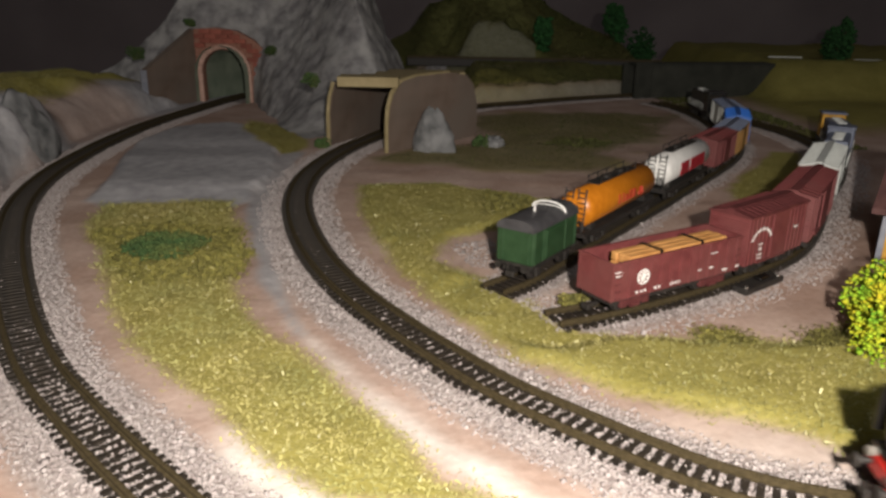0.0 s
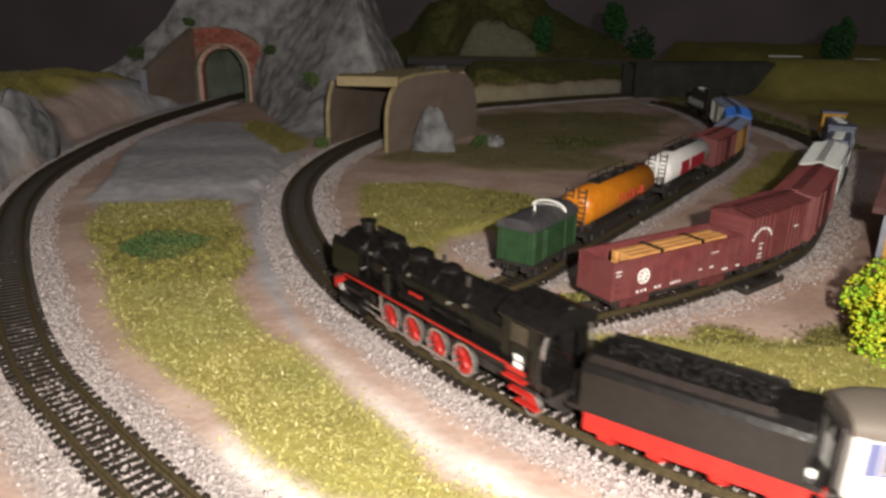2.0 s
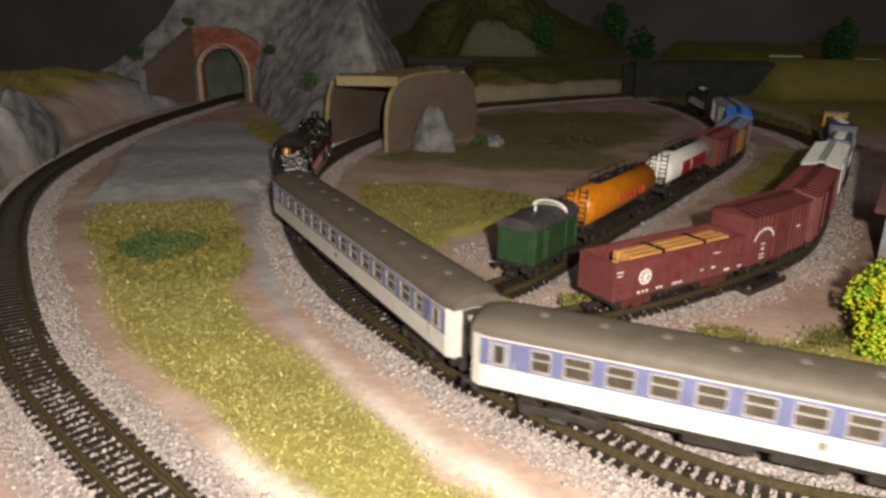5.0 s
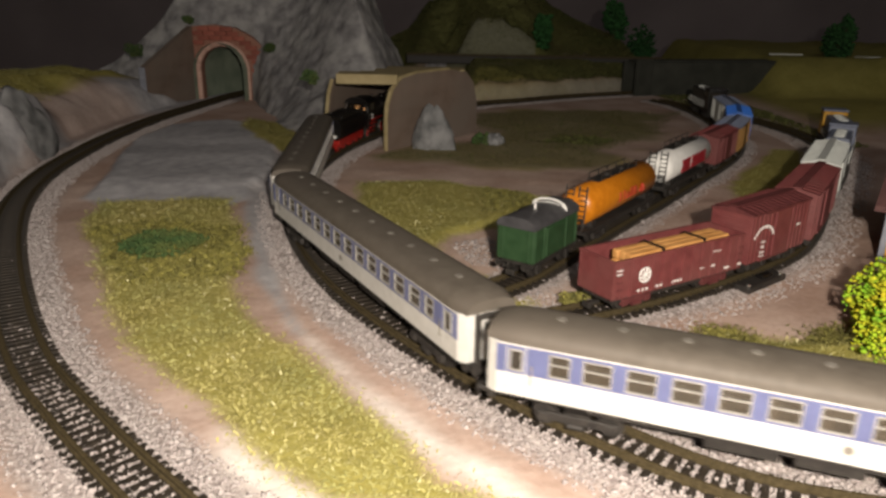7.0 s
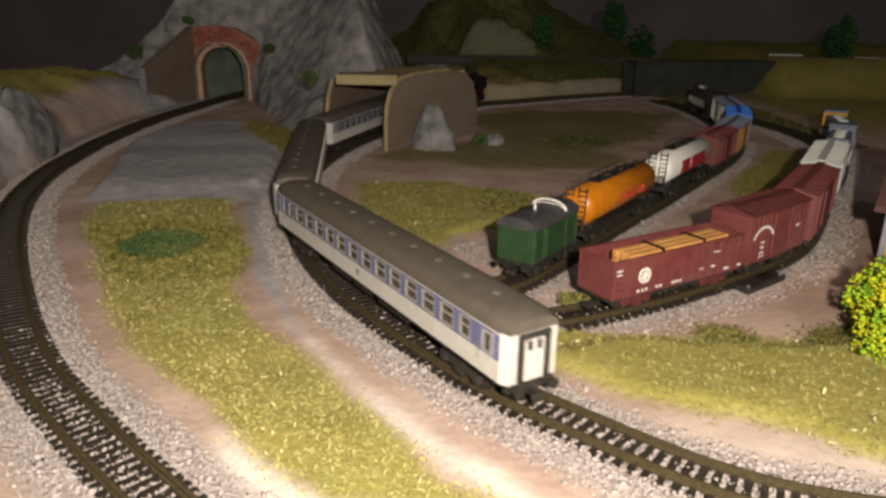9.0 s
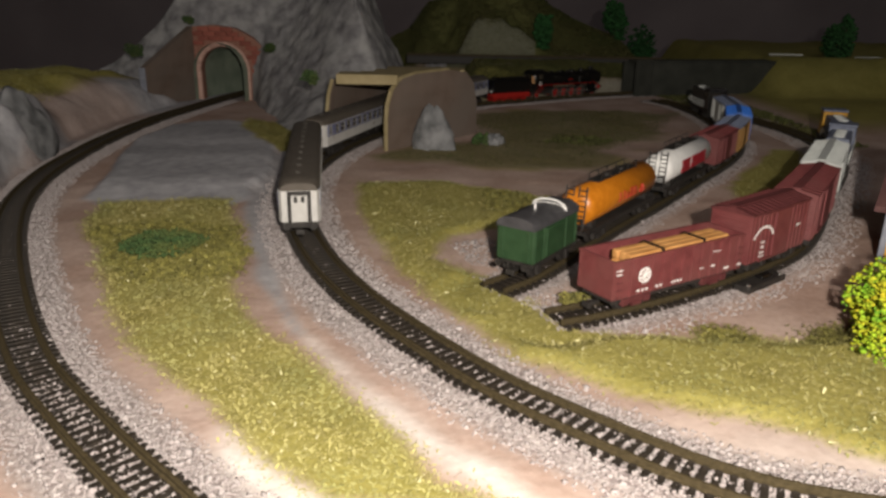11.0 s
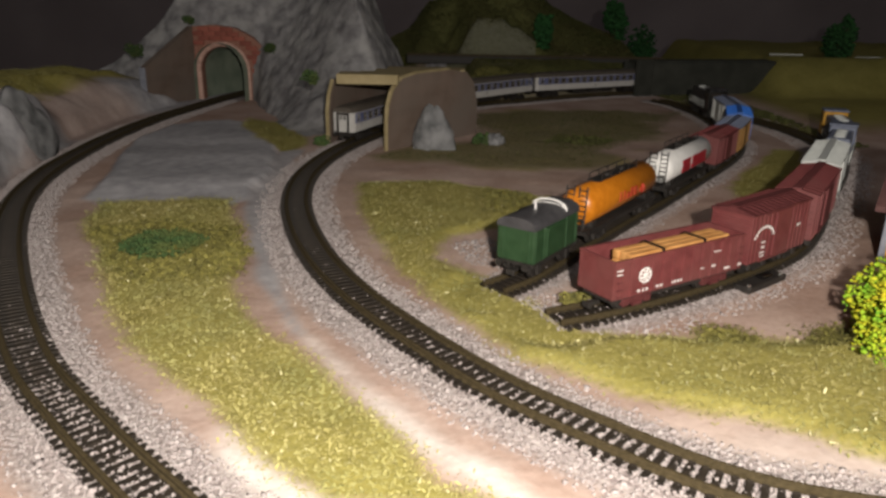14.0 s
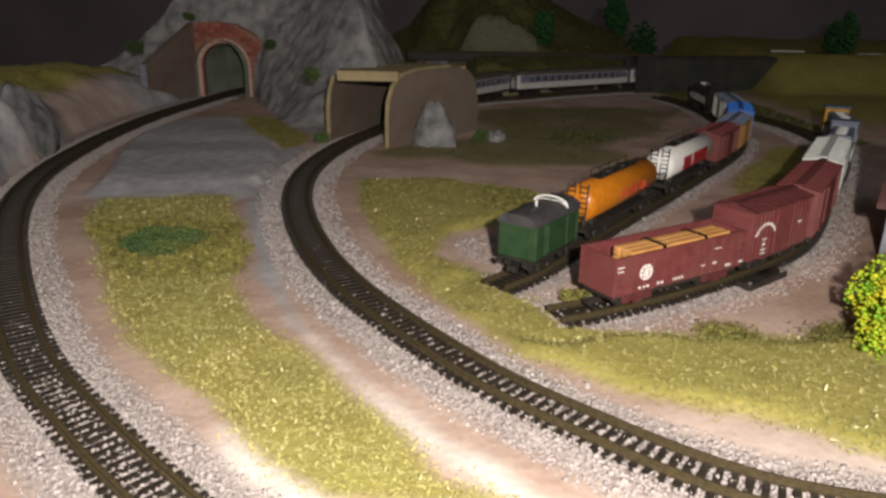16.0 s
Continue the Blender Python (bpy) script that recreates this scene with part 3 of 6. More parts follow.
def mountain():
    f = np.array([(*a, *b, h, p) for a, b, h, p in FACE], float)
    d = np.r_[0, np.cumsum(np.hypot(*np.diff(f[:, :2], axis=0).T))]
    cols = np.linspace(0, d[-1], 260)
    c = np.stack([np.interp(cols, d, f[:, k]) for k in range(6)], -1)
    ker = np.hanning(13)
    ker /= ker.sum()
    c = np.stack([np.convolve(np.pad(c[:, k], 6, mode="edge"), ker, "valid") for k in range(6)], -1)
    rows = np.linspace(0, 1, 64)
    s_, p_ = rows[:, None], c[None, :, 5]
    g = s_ ** p_
    x = c[None, :, 0] + (c[None, :, 2] - c[None, :, 0]) * g
    y = c[None, :, 1] + (c[None, :, 3] - c[None, :, 1]) * g
    z = -6 + (c[None, :, 4] + 6) * np.broadcast_to(s_, x.shape)
    # the crown closes towards the peak
    cap = np.linspace(0.08, 1, 12)[:, None]
    x = np.vstack([x, x[-1] + (PEAK[0] - x[-1]) * cap])
    y = np.vstack([y, y[-1] + (PEAK[1] - y[-1]) * cap])
    z = np.vstack([z, z[-1] + (np.maximum(z[-1] - 6, PEAK[2] * (z[-1] > 90)) - z[-1]) * np.sin(cap * 1.57)])
    v = np.stack([x, y, z], -1)
    du, dv = np.gradient(v, axis=1), np.gradient(v, axis=0)
    n = np.cross(du, dv)
    n /= np.linalg.norm(n, axis=2)[..., None] + 1e-9
    calm = step(34, 52, np.hypot(x + 228, (z - 30) * 0.9)) + (y > 830)
    flat = v.reshape(-1, 3)
    bump = np.array([4.2 * noise.fractal(Vector(p) * 0.02, 0.9, 2.0, 4) + 0.8 * noise.fractal(Vector(p) * 0.09, 0.8, 2.0, 3) for p in flat]).reshape(x.shape)
    v = v + n * (np.clip(bump, -5, 5) * np.clip(calm, 0, 1))[..., None]
    r, k = x.shape
    ii = np.arange(r * k).reshape(r, k)
    q = np.stack([ii[:-1, :-1], ii[:-1, 1:], ii[1:, 1:], ii[1:, :-1]], -1).reshape(-1, 4)
    w = v.reshape(-1, 3)
    # leave the mouth of the brick portal and the gallery open
    mouth = (np.abs(w[:, 0] + 230) < 27) & (w[:, 2] < 57) & (w[:, 1] < 800)
    mouth |= (left_track.dist(w[:, 0], w[:, 1]) < 16) & (w[:, 2] < 45) & (w[:, 1] < 800)
    mouth |= (main_track.dist(w[:, 0], w[:, 1]) < 15) & (w[:, 2] < 42)
    ob = fast_mesh("mountain", w, q[~mouth[q].any(1)], ROCK)
    ob.data.polygons.foreach_set("use_smooth", [True] * len(ob.data.polygons))
    return tagged(ob, "grey painted plaster mountain with a mottled rocky face", "mountain", kind="structure")


mountain()


def tunnel():
    """The painted inside of the brick tunnel."""
    bm = B()
    rings = []
    s_in = left_track.s[-1]
    for q in np.linspace(s_in - 116, s_in - 4, 14):
        p, a = left_track.frame_at(q)
        a = math.radians(a)
        n = (-math.sin(a), math.cos(a))
        ring = [(-27, -4), (-27, 26)] + [(-27 * math.cos(t), 26 + 28 * math.sin(t)) for t in np.linspace(0.3, math.pi - 0.3, 9)] + [(27, 26), (27, -4)]
        rings.append([bm.verts.new((p[0] + n[0] * u, p[1] + n[1] * u, w)) for u, w in ring])
    for r0, r1 in zip(rings[:-1], rings[1:]):
        for i in range(len(r0) - 1):
            bm.faces.new((r0[i], r0[i + 1], r1[i + 1], r1[i]))
    bm.faces.new(rings[-1])
    tagged(part("tunnel_lining", bm, TUNNEL), "greenish grey inside of the railway tunnel", "tunnel", kind="structure")


tunnel()


def brick_portal():
    """Brick face with a paler arch round the opening, square to the track."""
    c, turn = Vector((-230, 770)), -2
    ob = empty("tunnel_portal", pose(c.x * MM, c.y * MM, -0.0035, 0, 0, turn), "red brick tunnel portal with a pale stone arch", "portal")
    hw, spring, r = 23.0, 30.5, 23.0
    top = 75

    def half(x):
        return spring + math.sqrt(max(0.0, r * r - x * x)) if abs(x) < r else -1

    # backing wall with the opening cut out
    bm = B()
    outline = [(-30, 0), (-30, top - 2), (-8, top), (14, top - 3), (32, top - 12), (48, top - 26), (45, 30), (30, 0), (hw, 0), (hw, spring)]
    outline += [(r * math.cos(t), spring + r * math.sin(t)) for t in np.linspace(0.15, math.pi - 0.15, 17)] + [(-hw, spring), (-hw, 0)]
    f = bm.faces.new([bm.verts.new((x, 0, z)) for x, z in outline])
    ext = bmesh.ops.extrude_face_region(bm, geom=[f])
    bmesh.ops.translate(bm, verts=[v for v in ext["geom"] if isinstance(v, bmesh.types.BMVert)], vec=(0, 9, 0))
    part("portal_wall", bm, MORTAR, ob, "dark mortar behind the bricks")
    # voussoirs
    me = bpy.data.meshes.new("arch_stone")
    bm = B()
    box(bm, 0, 0, 0, 4.6, 4, 3.6, 0.4)
    bm.to_mesh(me)
    bm.free()
    me.transform(Matrix.Scale(MM, 4))
    me.materials.append(ARCH)
    for k in range(9):
        for s in (-1, 1):
            shared("arch_stone", me, ob, pose(s * (hw + 2.6) * MM, -0.0008, (k * 3.7) * MM))
    for t in np.linspace(0, math.pi, 23):
        shared("arch_stone", me, ob, Matrix.Translation((math.cos(t) * (r + 2.6) * MM, -0.0008, (spring + math.sin(t) * (r + 2.6)) * MM)) @ Matrix.Rotation(-t, 4, "Y") @ Matrix.Translation((0, 0, -0.0018)))
    # bricks in courses
    me = bpy.data.meshes.new("brick")
    bm = B()
    box(bm, 0, 0, 0, 11.6, 2.2, 4.1, 0.35)
    bm.to_mesh(me)
    bm.free()
    me.transform(Matrix.Scale(MM, 4))
    me.materials.append(BRICK)
    for row in range(16):
        z = row * 4.6
        for col in range(-3, 6):
            x = col * 12.2 + (6.1 if row % 2 else 0)
            lim = np.interp(z, [0, 30, 48, 62, 70, 75], [26, 40, 42, 28, 12, -6])
            if x < -26 or x > lim:
                continue
            if math.hypot(x, max(0, z + 2 - spring)) < r + 8.5:
                continue
            shared("brick", me, ob, pose(x * MM, -0.0012 + rng.uniform(-.2, .2) * MM, z * MM))
    return ob


brick_portal()


def slab_between(name, a, b, heights, thick, material, label, category, z0=-4.0, top=None):
    """An upright board from a to b in plan; heights lists (share of the way, height)."""
    a, b = Vector(a), Vector(b)
    length, ang = (b - a).length, math.degrees(math.atan2(b.y - a.y, b.x - a.x))
    ob = empty(name, pose(a.x * MM, a.y * MM, z0 * MM, 0, 0, ang), label, category)
    bm = B()
    out = [(0, 0)] + [(u * length, h) for u, h in heights] + [(length, 0)]
    f = bm.faces.new([bm.verts.new((x, 0, z)) for x, z in out])
    ext = bmesh.ops.extrude_face_region(bm, geom=[f])
    bmesh.ops.translate(bm, verts=[v for v in ext["geom"] if isinstance(v, bmesh.types.BMVert)], vec=(0, thick, 0))
    part("board", bm, material, ob)
    return ob, length


wing, _ = slab_between("wing_wall", (-284, 700), (-259, 769), [(0, 38), (0.5, 56), (1, 74)], 6, CARD, "brown card wing wall beside the brick portal", "wall")


bm = B()
box(bm, -0.6, 3, 0, 1.4, 6.4, 38)
part("edge_strip", bm, SLATE, wing, "pale grey edge of the wing wall")


def gallery():
    """Timber-roofed gallery over the main track."""
    ob, ln = slab_between("gallery_wall", (-40, 513), (26, 592), [(0.0, 20), (0.015, 32), (0.06, 42), (0.15, 50), (0.3, 52.5), (0.66, 53), (0.86, 50), (0.95, 42), (1, 26)], 3.2, CARD,
                          "curved brown card wall of the track gallery", "wall")
    bm = B()
    pts = [(0.0, 0), (0.0, 20), (0.9, 32), (5.0, 42), (13, 49.6), (31, 52.4), (68, 53)]
    for (x0, z0), (x1, z1) in zip(pts[:-1], pts[1:]):
        rod(bm, (x0 - 0.3, 1.6, z0), (x1 - 0.3, 1.6, z1), 1.7, 6)
    part("edge_strip", bm, WOOD, ob, "pale timber edge strip")
    back, _ = slab_between("gallery_back_wall", (-85, 538), (-30, 678), [(0, 24), (0.02, 36), (0.06, 46), (1, 46)], 4, CARD, "brown card wall behind the track in the gallery", "wall")
    bm = B()
    for (x0, z0), (x1, z1) in zip([(0, 0), (0, 24), (3, 36)], [(0, 24), (3, 36), (9, 46)]):
        rod(bm, (x0 - 0.4, 2, z0), (x1 - 0.4, 2, z1), 1.6, 6)
    part("edge_strip", bm, WOOD, back, "pale timber edge strip")
    roof = empty("gallery_roof", pose(0, 0, 0), "yellowish raw wood roof plank of the gallery", "roof")
    for k, (y0, x0, x1) in enumerate(((524, -76, -33), (546, -74, -25), (568, -66, -6), (590, -56, 12), (612, -48, 16))):
        bm = B()
        box(bm, (x0 + x1) / 2, y0, 42.5 if k == 0 else 41, x1 - x0, 21.4, 7.0 if k == 0 else 5.0, 0.6)
        part("plank", bm, WOOD, roof)


gallery()


def back_tunnel():
    ob = empty("covered_way", pose(0, 0, 0), "dark card box that covers the back track", "tunnel")
    for nm, (ax, ay), (bx, by), h, m in (("front_wall", (222, 858), (243, 869), 38, DARK_CARD), ("front_wall", (243.5, 869.5), (480, 918), 34, DARK_CARD), ("rear_wall", (215, 892), (480, 960), 34, DARK_CARD)):
        bm = B()
        d = Vector((bx - ax, by - ay, 0))
        n = Vector((-d.y, d.x, 0)).normalized() * 3.5
        lo = [Vector((ax, ay, -4)), Vector((bx, by, -4)), Vector((bx, by, -4)) + n, Vector((ax, ay, -4)) + n]
        v0 = [bm.verts.new(p) for p in lo]
        v1 = [bm.verts.new(p + Vector((0, 0, h + 4))) for p in lo]
        for i in range(4):
            bm.faces.new((v0[i], v0[(i + 1) % 4], v1[(i + 1) % 4], v1[i]))
        bm.faces.new(v0[::-1])
        bm.faces.new(v1)
        part(nm, bm, m, ob)
    bm = B()
    out = [(226, 861), (243, 872), (480, 921), (480, 958), (220, 892)]
    v0, v1 = [bm.verts.new((x, y, 34.2)) for x, y in out], [bm.verts.new((x, y, 36)) for x, y in out]
    for i in range(5):
        bm.faces.new((v0[i], v0[(i + 1) % 5], v1[(i + 1) % 5], v1[i]))
    bm.faces.new(v0[::-1])
    bm.faces.new(v1)
    part("roof", bm, DARK_CARD, ob)


back_tunnel()


def boulder(name, x, y, z, sx, sy, sz, label, seed=1, material=None, rough=0.35, taper=0.0):
    bm = B()
    bmesh.ops.create_icosphere(bm, subdivisions=4, radius=1.0)
    for v in bm.verts:
        n = noise.fractal(v.co * 1.3 + Vector((seed * 7.1, 0, 0)), 0.8, 2.0, 5)
        v.co *= 1 + rough * n
        k = 1 - taper * (v.co.z + 0.3)
        v.co.x, v.co.y = v.co.x * k, v.co.y * k
        v.co = Vector((v.co.x * sx, v.co.y * sy, v.co.z * sz))
    ob = smooth(part(name, bm, material or ROCK), 60)
    ob.location = (x * MM, y * MM, z * MM)
    return tagged(ob, label, "rock")


boulder("boulder", -8, 523, 4, 16, 8, 23, "pale grey painted rock leaning on the gallery wall", 3, ROCK_DARK, 0.25, 0.3)
boulder("boulder", -277, 462, 2, 20, 38, 33, "big grey painted rock beside the curving track", 9, ROCK_DARK, 0.3, 0.25)
boulder("boulder", 38, 548, -2, 9, 7, 6, "small grey painted rock in the grass", 5, ROCK_DARK)

# ---- ballast, grass mats and bushes ----


def scatter(name, pts, sizes, material, shape, label, category, flat=0.7, tilt=0.0):
    """Many small stones or flecks as one object."""
    base_v, base_f = shape
    n, k = len(pts), len(base_v)
    a = rng.random((n, 3)) * 2 * np.pi
    if tilt:
        a[:, :2] = rng.normal(0, tilt, (n, 2))
    ca, sa = np.cos(a), np.sin(a)
    R = np.empty((n, 3, 3))
    cx, sx, cy, sy, cz, sz = ca[:, 0], sa[:, 0], ca[:, 1], sa[:, 1], ca[:, 2], sa[:, 2]
    R[:, 0] = np.stack([cz * cy, cz * sy * sx - sz * cx, cz * sy * cx + sz * sx], -1)
    R[:, 1] = np.stack([sz * cy, sz * sy * sx + cz * cx, sz * sy * cx - cz * sx], -1)
    R[:, 2] = np.stack([-sy, cy * sx, cy * cx], -1)
    v = base_v[None] * (1 + 0.35 * rng.uniform(-1, 1, (n, k, 1))) * rng.uniform(0.6, 1.35, (n, 1, 3))
    v = np.einsum("nij,nkj->nki", R, v) * sizes[:, None, None]
    v[:, :, 2] *= flat
    v = v + pts[:, None, :]
    f = (base_f[None] + (np.arange(n) * k)[:, None, None]).reshape(-1, 3)
    ob = fast_mesh(name, v.reshape(-1, 3), f, material)
    return tagged(ob, label, category, kind="stuff")


OCTA = (np.array([(1, 0, 0), (-1, 0, 0), (0, 1, 0), (0, -1, 0), (0, 0, 1), (0, 0, -1)], float) * 0.5,
        np.array([(0, 2, 4), (2, 1, 4), (1, 3, 4), (3, 0, 4), (2, 0, 5), (1, 2, 5), (3, 1, 5), (0, 3, 5)]))
FLECK = (np.array([(-0.5, -0.16, 0), (0.5, -0.1, 0.05), (0.45, 0.15, 0), (-0.4, 0.14, 0.12)], float), np.array([(0, 1, 2), (0, 2, 3)]))


def along(track, s0, s1, n, r0, r1):
    q = rng.uniform(s0, s1, n)
    u = rng.uniform(r0, r1, n) * rng.choice([-1, 1], n)
    p, p2 = track.at(q), track.at(q + 0.5)
    d = p2 - p
    d /= np.linalg.norm(d, axis=1)[:, None] + 1e-9
    return p[:, 0] - d[:, 1] * u, p[:, 1] + d[:, 0] * u


def ballast():
    for trk, s0, s1, n, w in ((main_track, -150, 1000, 42000, 21), (left_track, 40, left_track.s[-1] - 110, 30000, 20), (side_a, 0, side_a.s[-1], 9000, 17), (side_b, 0, side_b.s[-1], 17000, 24)):
        x, y = along(trk, s0, s1, n, 8.3, w)
        d = trk.dist(x, y)
        other = np.min([t.dist(x, y) for t in (main_track, left_track, side_a, side_b)], axis=0)
        ok = (d > 7.6) & (other > 7.6) & (rng.random(n) < np.interp(d, [8, w * 0.75, w], [1, 0.8, 0.1])) & (edge_distance(x, y, SLAB) < 1)
        if trk in (side_a, side_b):
            ok &= siding_dist(x, y) < 50
        x, y = x[ok], y[ok]
        s = rng.gamma(5, 0.17, len(x))
        z = ground_height(x, y) + s * 0.15
        scatter("ballast", np.stack([x, y, z], -1), s, STONE, OCTA, "loose pale pinkish grey ballast stones along the track", "ballast")
        # stones between the sleepers
        m = n // 3
        x, y = along(trk, s0, s1, m, 0, 8)
        ok = rng.random(m) < np.interp(y, [170, 300, 380], [1.0, 0.35, 0.06])
        x, y = x[ok], y[ok]
        s = rng.uniform(0.6, 1.3, len(x))
        z = rng.uniform(-3.1, -2.5, len(x))
        scatter("ballast", np.stack([x, y, z], -1), s, STONE, OCTA, "pale ballast stones between the sleepers", "ballast")
    # a fuller bed where the tracks run out at the front
    for trk, a, b, m in ((main_track, -150, 190, 9000), (left_track, 40, 260, 7000)):
        x, y = along(trk, a, b, m, 0, 10)
        fade = rng.random(m) < 0.15 + 0.85 * (y < 175)
        x, y = x[fade], y[fade]
        s = rng.uniform(0.6, 1.4, len(x))
        scatter("ballast", np.stack([x, y, rng.uniform(-2.9, -2.15, len(x))], -1), s, STONE, OCTA, "pale ballast stones heaped between the front sleepers", "ballast")


ballast()


def mat_of_flock(name, poly, n, material, label, s0=0.45, s1=1.5, lift=0.8):
    p = np.array(poly)
    x = rng.uniform(p[:, 0].min() - 6, p[:, 0].max() + 6, n)
    y = rng.uniform(p[:, 1].min() - 6, p[:, 1].max() + 6, n)
    e = edge_distance(x, y, poly) + 2.5 + 6 * fbm(x, y, 22, 4)
    near = np.min([main_track.dist(x, y), left_track.dist(x, y), siding_dist(x, y)], axis=0)
    ok = (e + rng.normal(0, 2.2, n) > 0) & (near > 12) & (x > -420) & (x < 330)
    x, y = x[ok], y[ok]
    s = rng.uniform(s0, s1, len(x))
    z = ground_height(x, y) + rng.random(len(x)) * lift
    scatter(name, np.stack([x, y, z], -1), s, material, FLECK, label, "grass", 1.0, 0.38)


mat_of_flock("grass_mat", GRASS_MID, 105000, FLOCK, "matted yellow-green scatter grass between the tracks")
mat_of_flock("grass_mat", GRASS_RIGHT, 165000, FLOCK, "matted yellow-green scatter grass beside the main track")
mat_of_flock("grass_mat", GRASS_GALLERY, 20000, FLOCK_GREEN, "thin olive scatter grass by the gallery", 0.7, 1.9)
mat_of_flock("grass_mat", GRASS_YELLOW, 5000, FLOCK, "yellow-green scatter grass at the foot of the mountain")
mat_of_flock("grass_mat", TUFT_A, 2500, FLOCK_DARK, "olive tuft at the edge of the scatter grass", 0.6, 1.8, 1.8)
mat_of_flock("grass_mat", TUFT_B, 4000, FLOCK_DARK, "olive tuft at the edge of the scatter grass", 0.6, 1.8, 1.8)
mat_of_flock("grass_mat", GRASS_SIDING, 5000, FLOCK, "thin scatter grass between the sidings")


mat_of_flock("grass_mat", [(20, 800), (80, 828), (170, 885), (250, 925), (250, 1000), (-20, 1000), (-20, 830)], 30000, FLOCK_GREEN, "dull green scatter grass on the back terrace", 1.5, 3.5)
mat_of_flock("grass_mat", [(-60, 1005), (250, 1005), (300, 1130), (200, 1230), (-150, 1230), (-160, 1080)], 60000, FLOCK_GREEN, "dull green scatter grass on the far hill", 2.0, 4.5)
mat_of_flock("grass_mat", [(300, 560), (330, 560), (330, 900), (250, 880), (270, 760), (310, 690)], 9000, FLOCK_GREEN, "dull green scatter grass beyond the sidings", 3.0, 5.0)
mat_of_flock("grass_mat", [(-306, 530), (-300, 380), (-420, 380), (-420, 700), (-330, 690), (-314, 600)], 22000, FLOCK, "yellow-green scatter grass on the hill above the track", 0.8, 2.2)
mat_of_flock("grass_mat", [(78, 560), (115, 550), (132, 572), (95, 590)], 1500, FLOCK_GREEN, "dark round grass tuft patch", 2.0, 4.0)
mat_of_flock("grass_mat", [(26, 395), (60, 388), (45, 345), (22, 352)], 3500, FLOCK_DARK, "darker olive scatter grass behind the green van", 1.2, 3.0)


mat_of_flock("straw_flecks", GRASS_MID, 1500, STRAW, "pale straw flecks lying on the scatter grass", 0.6, 1.7, 1.4)
mat_of_flock("straw_flecks", GRASS_RIGHT, 2600, STRAW, "pale straw flecks lying on the scatter grass", 0.6, 1.7, 1.4)


def rubble():
    n = 1600
    x, y = rng.uniform(0, 34, n), rng.uniform(270, 322, n)
    ok = (edge_distance(x, y, RUBBLE) + 3 * fbm(x, y, 10, 2) > 0) & (side_a.dist(x, y) > 9)
    x, y = x[ok], y[ok]
    sz = rng.gamma(5, 0.2, len(x))
    scatter("rubble", np.stack([x, y, ground_height(x, y) + 0.1], -1), sz, STONE, OCTA, "loose grey rubble on bare soil by the siding end", "rubble")


rubble()


def leafy(name, x, y, z, rx, ry, rz, n, size, material, label, category, trunk=None, seed=0):
    r = np.random.default_rng(seed)
    ob = empty(name, pose(x * MM, y * MM, z * MM), label, category)
    lob = [(r.uniform(-.55, .55), r.uniform(-.55, .55), r.uniform(0.25, 0.85), r.uniform(.35, .55)) for _ in range(12)]
    p = []
    for cx, cy, cz, cr in lob:
        d = r.normal(size=(n // 12, 3))
        d /= np.linalg.norm(d, axis=1)[:, None]
        p.append(np.array([cx, cy, cz]) + d * cr * r.uniform(0.6, 1.05, (len(d), 1)))
    p = np.vstack(p)
    p[:, 2] = np.maximum(p[:, 2], 0.03)
    p *= (rx, ry, rz)
    o = scatter("crown", p, r.uniform(0.6, 1.3, len(p)) * size, material, OCTA, "", "", 0.8)
    del o["kind"]
    o.parent = ob
    if trunk:
        bm = B()
        rod(bm, (0, 0, -2), (0.4, 0, rz * 0.6), trunk, 8, trunk * 0.45)
        for k in range(5):
            a = k * 1.26
            rod(bm, (0.2, 0, rz * (0.25 + 0.06 * k)), (math.cos(a) * rx * 0.5, math.sin(a) * ry * 0.5, rz * (0.5 + 0.08 * k)), trunk * 0.4, 5, trunk * 0.15)
        part("trunk", bm, BARK, ob)
    return ob


mat_of_flock("grass_mat", [(-158, 318), (-97, 325), (-86, 290), (-80, 260), (-116, 254), (-138, 282)], 30000, FLOCK_DARK, "darker olive scatter grass round the green bush", 0.7, 2.0, 1.4)
leafy("bush", -119, 289, float(z_at(-119, 289)[0]) + 0.3, 20, 21, 3.2, 1500, 1.6, BUSH, "flat dark green foam bush on the grass mat", "bush", None, 1)
leafy("tree", 150, 207, -4, 26, 21, 27, 10000, 1.75, LEAF, "bright green and yellow model tree with ragged foliage", "tree", 1.5, 2)
for bx, by, bz, br, sd in ((-261, 766, 72, 6, 3), (-178, 752, 46, 7, 4), (-98, 536, 40, 8, 5), (-294, 705, 44, 9, 6), (-90, 528, -4, 6, 7), (28, 545, -4, 7, 8)):
    leafy("shrub", bx, by, bz, br, br, br * 1.1, 260, 2.2, BUSH, "small dark green foam shrub on the rock", "shrub", None, sd)
leafy("dry_shrub", 47, 238, -4, 5.5, 5.5, 5, 260, 1.5, FLOCK_DARK, "small olive brown tuft between the siding rails", "shrub", None, 21)


def switch_motor():
    ob = empty("switch_motor", pose(0.124, 0.262, -0.0036, 0, 0, 38), "flat black point motor beside the siding", "point motor")
    bm = B()
    box(bm, 0, 0, 0, 27, 6.5, 2.6, 0.5)
    part("case", bm, DARK, ob)
    bm = B()
    box(bm, 3, 0.5, 2.5, 7, 3.0, 1.2, 0.3)
    part("cover", bm, BLACK, ob)
    for x in (-12, 11):
        bm = B()
        rod(bm, (x, -1.8, 2.4), (x, -1.8, 3.3), 0.8, 8)
        part("screw", bm, CHROME, ob, "small bright screw")


